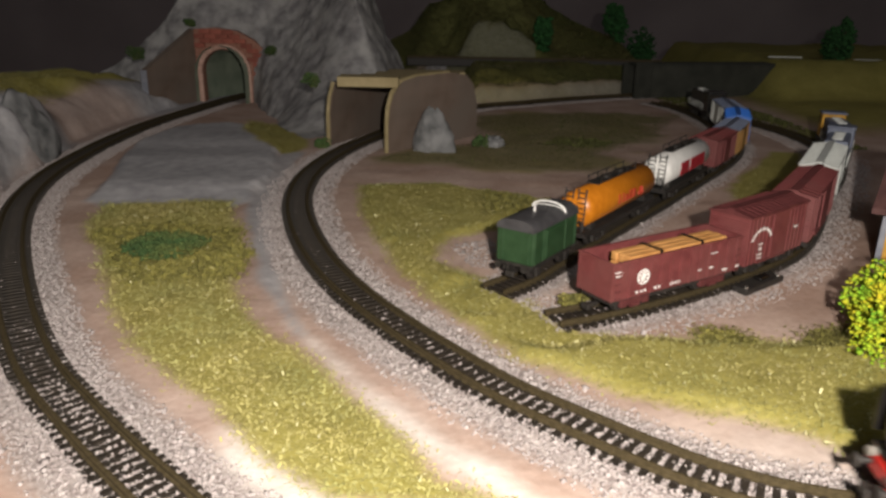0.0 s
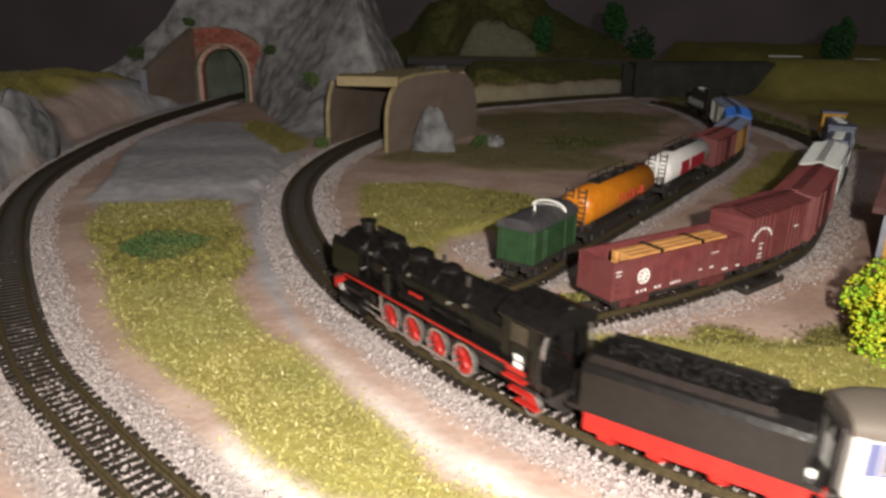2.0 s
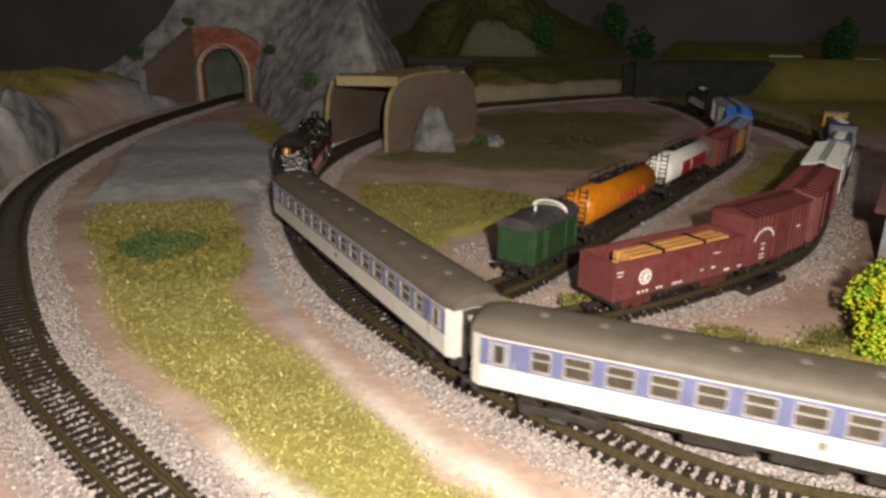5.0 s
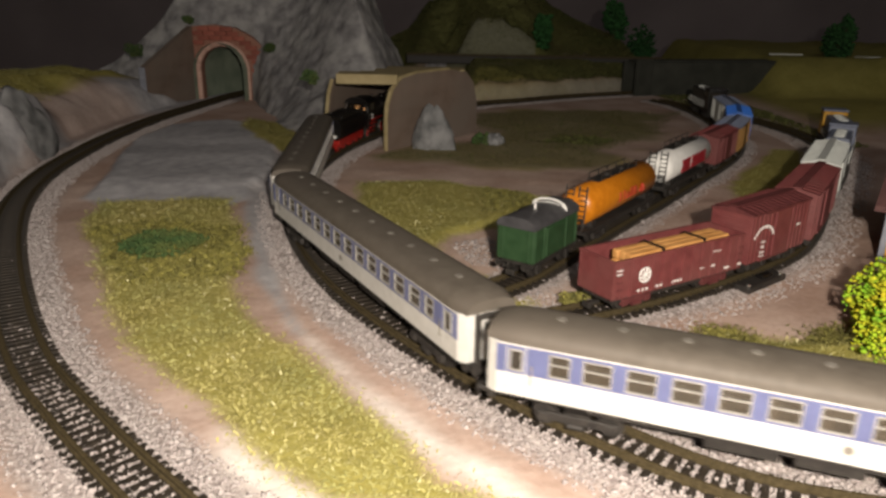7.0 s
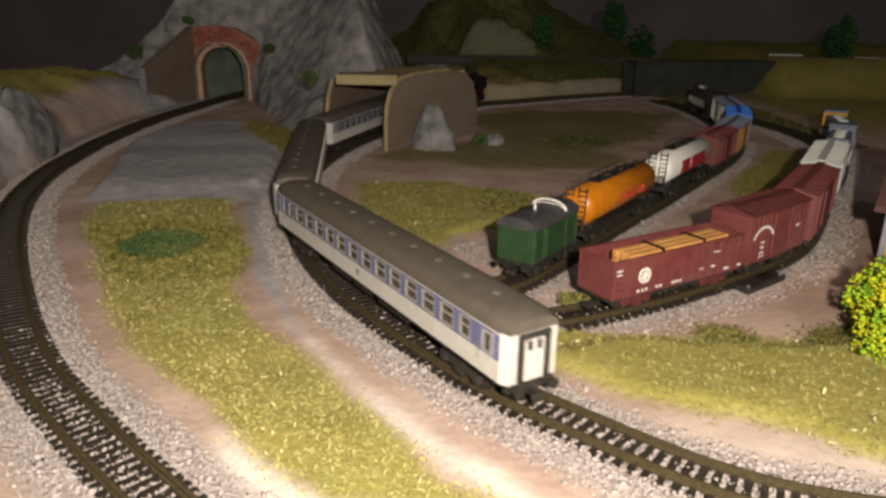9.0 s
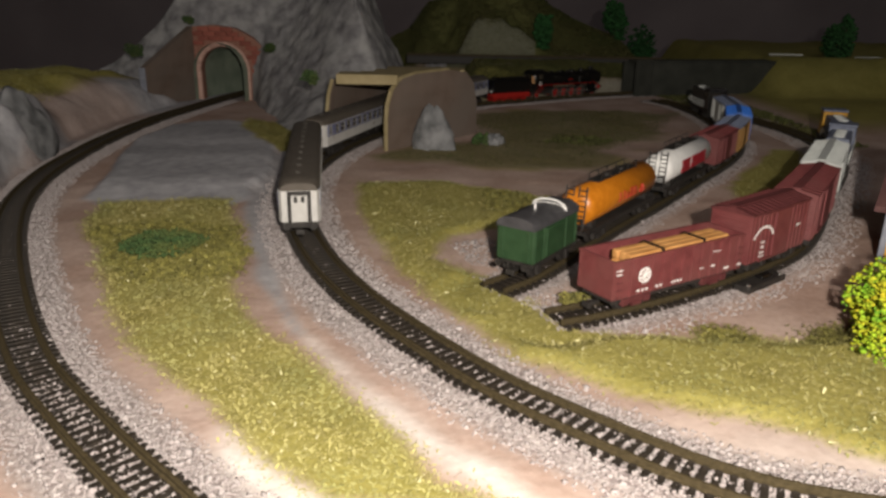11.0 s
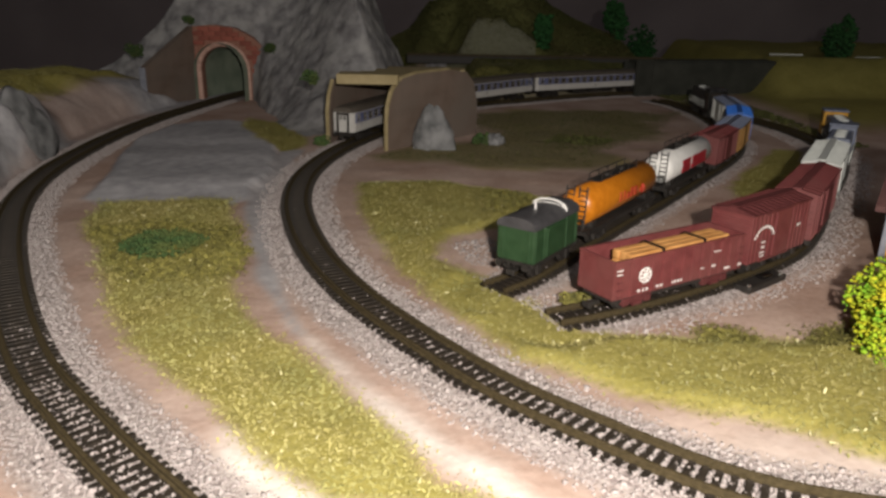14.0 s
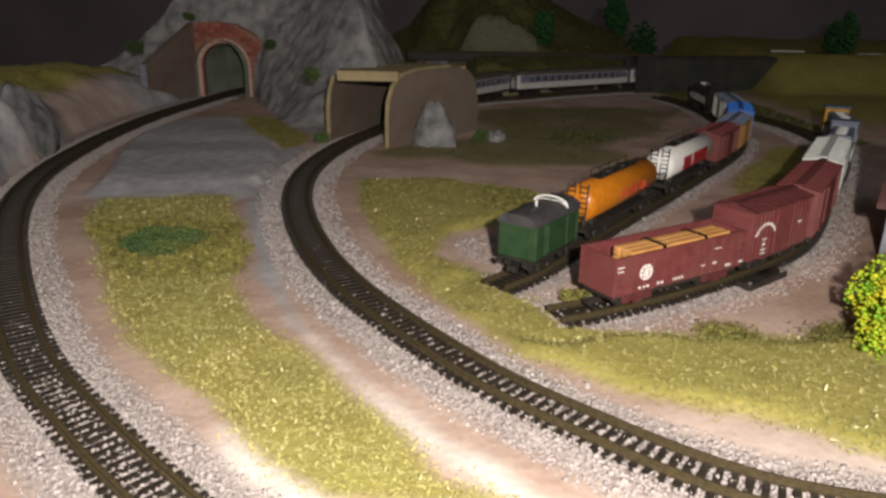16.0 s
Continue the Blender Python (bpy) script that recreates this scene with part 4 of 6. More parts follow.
switch_motor()

# ---- rolling stock: x along the vehicle, z = 0 on the rail head ----
TRAIN, WHEELS, RODS = [], [], []


def wheelset_mesh(r, material, name="wheel"):
    bm = B()
    for y in (-4.6, 4.6):
        rod(bm, (0, y - 0.6, 0), (0, y + 0.6, 0), r, 18)
        rod(bm, (0, y - 0.7 * (1 if y > 0 else -1) - 0.15, 0), (0, y - 0.7 * (1 if y > 0 else -1) + 0.15, 0), r + 0.5, 18)
    rod(bm, (0, -5, 0), (0, 5, 0), 0.6, 6)
    me = bpy.data.meshes.new(name)
    bm.to_mesh(me)
    bm.free()
    me.transform(Matrix.Scale(MM, 4))
    me.materials.append(material)
    return me


WHEEL = wheelset_mesh(2.9, DARK)


def bogie(parent, x, half=8.0, material=None):
    bm = B()
    for y in (-6.6, 6.6):
        box(bm, 0, y, 2.2, half * 2 + 4, 1.0, 2.4, 0.3)
        for u in (-half, half):
            box(bm, u, y + (0.3 if y > 0 else -0.3), 1.8, 3.0, 1.3, 2.6, 0.3)
        rod(bm, (-2, y * 1.06, 2.0), (2, y * 1.06, 2.0), 0.9, 8)
    box(bm, 0, 0, 3.4, 6, 13, 1.6)
    b = part("bogie", bm, material or DARK, parent)
    b.location = (x * MM, 0, 0)
    for u in (-half, half):
        shared("wheelset", WHEEL, b, Matrix.Translation((u * MM, 0, 2.9 * MM)))
    return b


def coupler(parent, x, sign, z=4.2):
    bm = B()
    box(bm, x + sign * 1.6, 0, z, 5.5, 1.6, 1.2)
    box(bm, x + sign * 4.0, 0, z - 0.6, 1.4, 3.6, 2.2, 0.3)
    return part("coupler", bm, DARK, parent)


def buffers(parent, x, sign, z=6.6, material=None):
    for y in (-5.6, 5.6):
        bm = B()
        rod(bm, (x, y, z), (x + sign * 2.4, y, z), 0.7, 10)
        rod(bm, (x + sign * 2.2, y, z), (x + sign * 2.8, y, z), 1.5, 12)
        part("buffer", bm, material or DARK, parent)


def roof_outline(w, z0, rise, n=12, lip=0.0):
    pts = []
    for k in range(n + 1):
        t = math.pi * k / n
        c, s = math.cos(t), math.sin(t)
        pts.append((-(w / 2 + lip) * math.copysign(abs(c) ** 0.75, c), z0 + rise * abs(s) ** 0.8))
    return pts


SMOKED = mat("smoked_glass", (0.030, 0.026, 0.022), (0.045, 0.040, 0.034), 200, 0.15, 0, 0.0)
VENT = mat("roof_vent_grey", (0.13, 0.12, 0.105), (0.18, 0.165, 0.145), 400, 0.5, 0, 0.05)
COACH_L, COACH_W, CZ0, CZ1 = 163.0, 17.6, 8.2, 22.0


def coach(label):
    ob = empty("passenger_coach", Matrix.Identity(4), label, "coach", "coaches of the moving train")
    hl, hw = COACH_L / 2, COACH_W / 2
    zb, zt, zs = 14.9, 20.7, 14.2
    # sides run between the doors; ends taper in towards the gangway
    n, pitch, ww = 12, 9.95, 6.9
    centres = [(k - (n - 1) / 2) * pitch for k in range(n)]
    openings = [(-63.6, 5.2)] + [(c, ww) for c in centres] + [(63.6, 5.2)]
    for s in (-1, 1):
        y = s * (hw - 0.5)
        bm = B()
        box(bm, 0, y, CZ0, COACH_L - 4.8, 1.0, zs - CZ0, 0.15)
        part("lower_side", bm, CREAM, ob, "off-white lower coach side")
        bm = B()
        box(bm, 0, y, zs, COACH_L - 4.8, 1.0, zb - zs)
        part("waist_band", bm, BLUE, ob, "blue band under the windows")
        bm = B()
        box(bm, 0, y, zt, COACH_L - 4.8, 1.0, CZ1 - zt)
        part("cant_rail", bm, BLUE, ob, "narrow blue strip above the windows")
        bm = B()
        box(bm, 0, y + s * 0.35, CZ1 - 0.42, COACH_L - 4.8, 0.5, 0.42)
        part("trim_line", bm, CREAM, ob, "thin white line under the roof")
        edges = [-hl + 2.4] + [e for c, w in openings for e in (c - w / 2, c + w / 2)] + [hl - 2.4]
        for a, b in zip(edges[0::2], edges[1::2]):
            bm = B()
            box(bm, (a + b) / 2, y, zb, b - a, 1.0, zt - zb)
            part("window_pillar", bm, BLUE, ob, "blue panel between coach windows")
        for c, w in openings:
            bm = B()
            yy = y + s * 0.14
            for dx in (-w / 2 + 0.2, w / 2 - 0.2):
                box(bm, c + dx, yy, zb - 0.1, 0.4, 0.9, zt - zb + 0.2)
            for z, h in ((zb - 0.1, 0.4), (zt - 0.3, 0.4), (zb + 3.1, 0.3)):
                box(bm, c, yy, z, w - 0.8, 0.9, h)
            f = part("window", bm, FRAME, ob, "pale window frame with a drop light")
            bm = B()
            box(bm, c, y, zb + 0.3, w - 0.8, 0.3, zt - zb - 0.6)
            part("pane", bm, GLASS, f)
        bm = B()
        rod(bm, (2, y + s * 0.45, 11.6), (2, y + s * 0.6, 11.6), 1.1, 14)
        part("side_emblem", bm, VENT, ob, "small grey emblem")
        bm = B()
        box(bm, 0, y + s * 0.1, CZ0 - 0.45, COACH_L - 4.8, 0.9, 0.4)
        part("sill_line", bm, DARK, ob, "thin dark line along the foot of the side")
        # doors at both ends
        for e in (-1, 1):
            bm = B()
            xd = e * (hl - 7.4)
            for dx in (-2.4, 2.4):
                box(bm, xd + dx, y + s * 0.25, CZ0 + 0.4, 0.25, 0.6, 12.8)
            d = part("door", bm, CREAM, ob, "narrow coach door outlined in white")
            bm = B()
            for dx in (-1.5, 1.5):
                box(bm, xd + dx, y + s * 0.35, zb, 0.5, 0.8, zt - zb)
            for z in (zb, zt - 0.5):
                box(bm, xd, y + s * 0.35, z, 2.5, 0.8, 0.5)
            part("door_window", bm, FRAME, d)
            bm = B()
            box(bm, xd, y + s * 0.42, zb + 0.4, 2.4, 0.3, zt - zb - 0.8)
            part("door_pane", bm, SMOKED, d, "dark door pane")
            for dx in (-3.4, 3.2, 4.6):
                bm = B()
                box(bm, xd + e * dx, y + s * 0.3, zs, 0.5, 0.7, CZ1 - zs - 0.5)
                part("door_rib", bm, BLUE, d, "blue rib beside the door")
            bm = B()
            rod(bm, (e * (hl - 11.3), y + s * 0.8, 12), (e * (hl - 11.3), y + s * 0.8, 17), 0.2, 6)
            part("handrail", bm, CHROME, ob)
    # tapered ends
    for e in (-1, 1):
        bm = B()
        x0, x1 = e * (hl - 2.4), e * hl
        out = [(x0, -hw), (x0, hw), (x1, hw - 1.3), (x1, -hw + 1.3)]
        lo = [bm.verts.new((x, y, CZ0)) for x, y in out]
        hi = [bm.verts.new((x, y, CZ1)) for x, y in out]
        for i in range(4):
            j = (i + 1) % 4
            bm.faces.new((lo[i], lo[j], hi[j], hi[i]))
        bm.faces.new(lo[::-1])
        bm.faces.new(hi)
        part("end_wall", bm, CREAM, ob, "off-white tapered coach end")
        for y in (-4.2, 4.2):
            bm = B()
            box(bm, e * (hl + 0.5), y, CZ0 - 0.6, 1.3, 1.5, CZ1 - CZ0 - 0.2, 0.3)
            part("gangway_bellows", bm, DARK, ob, "black rubber gangway bellows")
        bm = B()
        box(bm, e * (hl + 0.5), 0, CZ1 - 1.8, 1.3, 10, 1.6, 0.4)
        part("gangway_hood", bm, DARK, ob, "black rubber gangway hood")
        bm = B()
        box(bm, e * (hl + 0.1), 0, CZ0 + 0.4, 0.9, 6.6, 11.4, 0.15)
        d = part("gangway_door", bm, CREAM, ob, "white gangway door")
        for y in (-1.5, 1.5):
            bm = B()
            box(bm, e * (hl + 0.5), y, 17.0, 0.4, 1.5, 2.6)
            part("door_pane", bm, DARK, d)
        bm = B()
        box(bm, e * (hl - 1.0), 0, 5.6, 2.2, 15, 2.5, 0.2)
        part("buffer_beam", bm, DARK, ob)
        buffers(ob, e * hl, e, 6.8)
        coupler(ob, e * (hl - 1), e)
    # roof with rounded ends
    bm = B()
    prof = roof_outline(COACH_W, CZ1, 4.6, 14, 0.15)
    rings = []
    for x, k in ((-hl - 0.3, 0.72), (-hl + 1.5, 0.86), (-hl + 4.5, 0.97), (-hl + 9, 1.0), (hl - 9, 1.0), (hl - 4.5, 0.97), (hl - 1.5, 0.86), (hl + 0.3, 0.72)):
        wy = 1.0 if abs(x) < hl - 6 else (0.985 if abs(x) < hl - 3 else 0.87)
        rings.append([bm.verts.new((x, y * wy, CZ1 + (z - CZ1) * k)) for y, z in prof])
    for r0, r1 in zip(rings[:-1], rings[1:]):
        for i in range(len(prof)):
            bm.faces.new((r0[i], r0[(i + 1) % len(prof)], r1[(i + 1) % len(prof)], r1[i]))
    bm.faces.new(rings[0])
    bm.faces.new(rings[-1][::-1])
    roof = smooth(part("roof", bm, ROOF, ob, "brownish grey coach roof"), 50)
    for k in range(10):
        bm = B()
        x = -66 + k * 14.6
        rod(bm, (x, 0.6, CZ1 + 4.2), (x, 0.6, CZ1 + 4.75), 1.2, 12)
        part("roof_vent", bm, VENT, roof)
    # floor, seats and underframe
    bm = B()
    box(bm, 0, 0, CZ0 - 0.4, COACH_L - 9, COACH_W - 2.2, 1.4)
    part("floor", bm, DARK, ob)
    for k in range(12):
        bm = B()
        x = -58.5 + k * pitch * 1.09
        box(bm, x, 0.8, CZ0 + 1.0, 2.4, 13, 8.5, 0.4)
        part("seat_row", bm, SEAT, ob, "beige coach seats")
    for x, w in ((-18, 20), (4, 14), (22, 16)):
        bm = B()
        box(bm, x, 0, 3.4, w, 12.5, 4.6, 0.4)
        part("equipment_box", bm, DARK, ob)
    bm = B()
    for s in (-1, 1):
        box(bm, 0, s * 7.4, 6.6, COACH_L - 50, 0.8, 1.6)
    part("solebar", bm, DARK, ob)
    for x in (-59, 59):
        bogie(ob, x)
    return ob


def drive_wheel(ob, x, y, r, spokes=11):
    """A red spoked driving wheel with a bright tyre, as a part that turns."""
    bm = B()
    n = 28
    sgn = 1 if y > 0 else -1
    for ro, ri, t in ((r, r - 0.75, 1.3),):
        ring = []
        for k in range(n):
            a = 2 * math.pi * k / n
            ring.append([bm.verts.new((q * math.cos(a), yy, q * math.sin(a))) for q, yy in ((ro, -t / 2), (ro, t / 2), (ri, t / 2), (ri, -t / 2))])
        for k in range(n):
            r0, r1 = ring[k], ring[(k + 1) % n]
            for i in range(4):
                bm.faces.new((r0[i], r0[(i + 1) % 4], r1[(i + 1) % 4], r1[i]))
    tyre = part("driving_wheel", bm, CHROME, ob, "red spoked driving wheel with a bright tyre")
    bm = B()
    for k in range(spokes):
        a = 2 * math.pi * k / spokes
        rod(bm, (0, 0, 0), ((r - 0.6) * math.cos(a), 0, (r - 0.6) * math.sin(a)), 0.35, 5)
    rod(bm, (0, -0.8, 0), (0, 0.8, 0), 1.2, 12)
    # counterweight
    box(bm, 0, sgn * 0.25, -r + 0.8, r * 0.95, 0.7, r * 0.36, 0.2)
    part("spokes", bm, RED, tyre, "red wheel centre")
    place = Vector((x * MM, y * MM, r * MM))
    tyre.location = place
    WHEELS.append((tyre, r, place))
    return tyre


def locomotive():
    """Black steam engine with red wheels and running-board edge; its chimney points forwards."""
    ob = empty("steam_locomotive", Matrix.Identity(4), "black model steam locomotive with red wheels and trim", "locomotive")
    hl = 44.0
    bm = B()
    rod(bm, (-16, 0, 17.2), (34, 0, 17.2), 6.4, 28)
    smooth(part("boiler", bm, BLACK, ob), 40)
    bm = B()
    rod(bm, (33.5, 0, 17.2), (43.5, 0, 17.2), 6.9, 28)
    rod(bm, (43.4, 0, 17.2), (44.4, 0, 17.2), 6.0, 24, 4.5)
    rod(bm, (44.2, 0, 17.2), (45.0, 0, 17.2), 1.0, 10)
    smooth(part("smokebox", bm, BLACK, ob), 40)
    for x in (-8, 4, 16, 28):
        bm = B()
        rod(bm, (x - 0.35, 0, 17.2), (x + 0.35, 0, 17.2), 6.6, 28)
        part("boiler_band", bm, BLACK, ob)
    bm = B()
    rod(bm, (38.5, 0, 22.5), (38.5, 0, 26.8), 2.2, 16, 2.0)
    rod(bm, (38.5, 0, 26.4), (38.5, 0, 27.0), 2.5, 16)
    part("chimney", bm, BLACK, ob)
    for x, r, h in ((27, 3.3, 25.6), (15, 3.6, 25.2), (3, 2.9, 24.8)):
        bm = B()
        rod(bm, (x, 0, 21.5), (x, 0, h - 1), r, 18)
        rod(bm, (x, 0, h - 1), (x, 0, h), r, 18, r * 0.55)
        smooth(part("dome", bm, BLACK, ob), 35)
    bm = B()
    rod(bm, (-6, 3.0, 22.6), (-6, 3.0, 25.2), 0.7, 8)
    rod(bm, (8, -2.0, 23), (8, -2.0, 25.2), 0.6, 8)
    part("safety_valve", bm, DARK, ob)
    # firebox
    bm = B()
    prism(bm, [(-6.6, 9), (6.6, 9), (6.8, 17)] + [(6.8 * math.cos(t), 17 + 7.0 * math.sin(t)) for t in np.linspace(0.2, math.pi - 0.2, 9)] + [(-6.8, 17)], -24, -11)
    part("firebox", bm, BLACK, ob)
    # running boards with red edge, stepping down at the front
    for s in (-1, 1):
        bm = B()
        box(bm, 6, s * 7.6, 12.4, 62, 3.6, 0.6)
        part("running_board", bm, BLACK, ob)
        bm = B()
        box(bm, 6, s * 9.55, 12.3, 62.4, 0.4, 0.48)
        rod(bm, (37, s * 9.55, 12.6), (42.5, s * 9.0, 9.4), 0.32, 6)
        box(bm, -27.5, s * 9.4, 11.4, 5, 0.5, 1.0)
        part("red_edge", bm, RED, ob, "bright red running board edge")
        for k, (x, z) in enumerate(((-27, 9.4), (-29, 7.0), (-31, 4.8))):
            bm = B()
            box(bm, x, s * 9.0, z, 6.0, 1.6, 0.5)
            part("step", bm, RED, ob, "red cab step")
        # handrail along the boiler
        bm = B()
        rod(bm, (-10, s * 6.9, 19.0), (42, s * 6.9, 19.0), 0.22, 6)
        part("handrail", bm, BLACK, ob)
        # pipes, pump and reservoir on the boiler side
        bm = B()
        rod(bm, (4, s * 7.2, 14.6), (14, s * 7.2, 14.6), 1.6, 12)
        part("air_reservoir", bm, BLACK, ob)
        bm = B()
        rod(bm, (20, s * 7.4, 13), (20, s * 7.4, 18.5), 1.3, 10)
        rod(bm, (20, s * 7.4, 14.5), (20, s * 7.4, 16), 1.6, 10)
        part("feed_pump", bm, BLACK, ob)
        bm = B()
        rod(bm, (16, s * 6.9, 16), (-8, s * 7.2, 14), 0.35, 6)
        rod(bm, (30, s * 6.7, 20), (30, s * 6.9, 13), 0.35, 6)
        rod(bm, (24, s * 6.0, 21), (12, s * 7.0, 15), 0.3, 6)
        part("pipe", bm, BLACK, ob)
        bm = B()
        box(bm, 8, s * 7.9, 15.9, 5, 0.5, 0.7)
        part("number_plate", bm, RED, ob, "small red plate")
        # cylinder, crosshead and rods
        bm = B()
        rod(bm, (28.5, s * 8.6, 5.2), (38, s * 8.6, 5.2), 2.7, 18)
        rod(bm, (29, s * 8.4, 9.2), (37.5, s * 8.4, 9.2), 1.7, 14)
        rod(bm, (38, s * 8.6, 5.2), (39.2, s * 8.6, 5.2), 1.4, 12)
        part("cylinder", bm, BLACK, ob)
        bm = B()
        box(bm, 6.9, s * 8.3, 3.9, 32, 0.4, 0.7)
        RODS.append((part("coupling_rod", bm, CHROME, ob, "bright coupling rod"), 0.0 if s > 0 else math.pi / 2))
        bm = B()
        rod(bm, (11.7, s * 9.2, 4.0), (27, s * 9.2, 5.4), 0.35, 6)
        rod(bm, (25, s * 9.2, 5.3), (32, s * 9.0, 5.2), 0.35, 6)
        box(bm, 26, s * 9.0, 6.9, 9, 0.4, 0.5)
        box(bm, 21, s * 9.0, 7.2, 0.8, 0.6, 4.6)
        part("valve_gear", bm, CHROME, ob, "bright main rod and valve gear")
        # smoke deflectors
        bm = B()
        prism(bm, [(s * 8.4, 12.6), (s * 9.0, 12.6), (s * 9.0, 20.5), (s * 8.0, 22.6), (s * 7.5, 22.4), (s * 8.4, 20.2)], 31.5, 44.5)
        part("smoke_deflector", bm, BLACK, ob)
        # small bright fittings on the boiler side
        for x, z in ((28.5, 21.0), (22, 18.6), (12, 20.2), (-3, 18.0), (-9, 19.5), (33, 15.0)):
            bm = B()
            rod(bm, (x, s * 6.3, z), (x, s * 7.2, z), 0.45, 8)
            part("boiler_valve", bm, CHROME, ob, "small bright boiler valve")
        bm = B()
        rod(bm, (37.5, s * 10.2, 8.6), (38.8, s * 10.2, 8.6), 1.0, 10)
        part("cylinder_cap", bm, FRAME, ob, "pale cylinder cap")
        bm = B()
        rod(bm, (44.6, s * 5.2, 9.8), (46.0, s * 5.2, 9.8), 1.0, 12)
        part("headlamp", bm, VENT, ob, "dull grey head lamp")
    bm = B()
    box(bm, -1, 0, 3.6, 70, 6.4, 5.2)
    box(bm, 40, 0, 6.5, 6, 6, 3.0)
    part("frame", bm, DARK, ob)
    bm = B()
    box(bm, 44.2, 0, 6.0, 1.4, 17, 3.2, 0.2)
    part("buffer_beam", bm, RED, ob, "red front buffer beam")
    buffers(ob, 44.8, 1, 7.4)
    coupler(ob, 43, 1, 4.0)
    bm = B()
    box(bm, 40, 0, 10.4, 9, 15, 0.6)
    part("front_platform", bm, BLACK, ob)
    # cab
    for s in (-1, 1):
        bm = B()
        box(bm, -31, s * 8.0, 11.0, 3.0, 0.8, 11.8)
        box(bm, -23.6, s * 8.0, 11.0, 3.0, 0.8, 11.8)
        box(bm, -27.5, s * 8.0, 11.0, 6, 0.8, 6.6)
        part("cab_side", bm, BLACK, ob)
    bm = B()
    box(bm, -22.4, 0, 11, 0.8, 15.8, 11.8)
    part("cab_front", bm, BLACK, ob)
    bm = B()
    prism(bm, [(-8.5, 22.6)] + [(8.6 * -math.cos(t), 22.6 + 4.0 * math.sin(t)) for t in np.linspace(0.1, math.pi - 0.1, 12)] + [(8.5, 22.6), (8.0, 22.2), (-8.0, 22.2)], -34.5, -20.5)
    part("cab_roof", bm, BLACK, ob)
    for s in (-1, 1):
        bm = B()
        box(bm, -27.3, s * 8.5, 18, 4.4, 0.4, 4.2)
        part("cab_window", bm, GLASS, ob)
        bm = B()
        rod(bm, (-33.2, s * 8.6, 8), (-33.2, s * 8.6, 20), 0.22, 6)
        part("cab_handrail", bm, DARK, ob)
    bm = B()
    pts = [(-33.6, -8.3 * math.cos(t), 17 + 9.3 * math.sin(t)) for t in np.linspace(0, math.pi, 13)]
    for a, b in zip(pts[:-1], pts[1:]):
        rod(bm, a, b, 0.45, 6)
    part("cab_edge", bm, CHROME, ob, "bright edge round the cab opening")
    bm = B()
    box(bm, -24, 0, 11, 2, 12, 9)
    part("backhead", bm, BLACK, ob)
    bm = B()
    rod(bm, (-26.8, 3.6, 13.0), (-26.3, 3.6, 20.0), 2.2, 16)
    rod(bm, (-26.6, -2.0, 17), (-26.2, -2.0, 18.5), 1.0, 10)
    part("cab_fitting", bm, COPPER, ob, "copper-coloured boiler fittings in the cab")
    bm = B()
    box(bm, -30, 0, 8.6, 12, 15, 2.2)
    part("cab_floor", bm, BLACK, ob)
    for s in (-1, 1):
        for z in (12.4, 14.2):
            bm = B()
            box(bm, -27.5, s * 8.75, z, 2.2, 0.4, 1.1)
            part("cab_plate", bm, WHITE, ob, "small white cab plate")
    for ch in ob.children:
        ch.data.transform(Matrix.Diagonal((1.24, 1.08, 1.14, 1)))
    for x in (-9.5, 2.5, 14.5, 26.5):
        for y in (-5.6, 5.6):
            drive_wheel(ob, x, y, 4.9)
    for y in (-5.2, 5.2):
        drive_wheel(ob, 47, y, 3.0, 9)
        drive_wheel(ob, -36, y, 3.2, 9)
    return ob


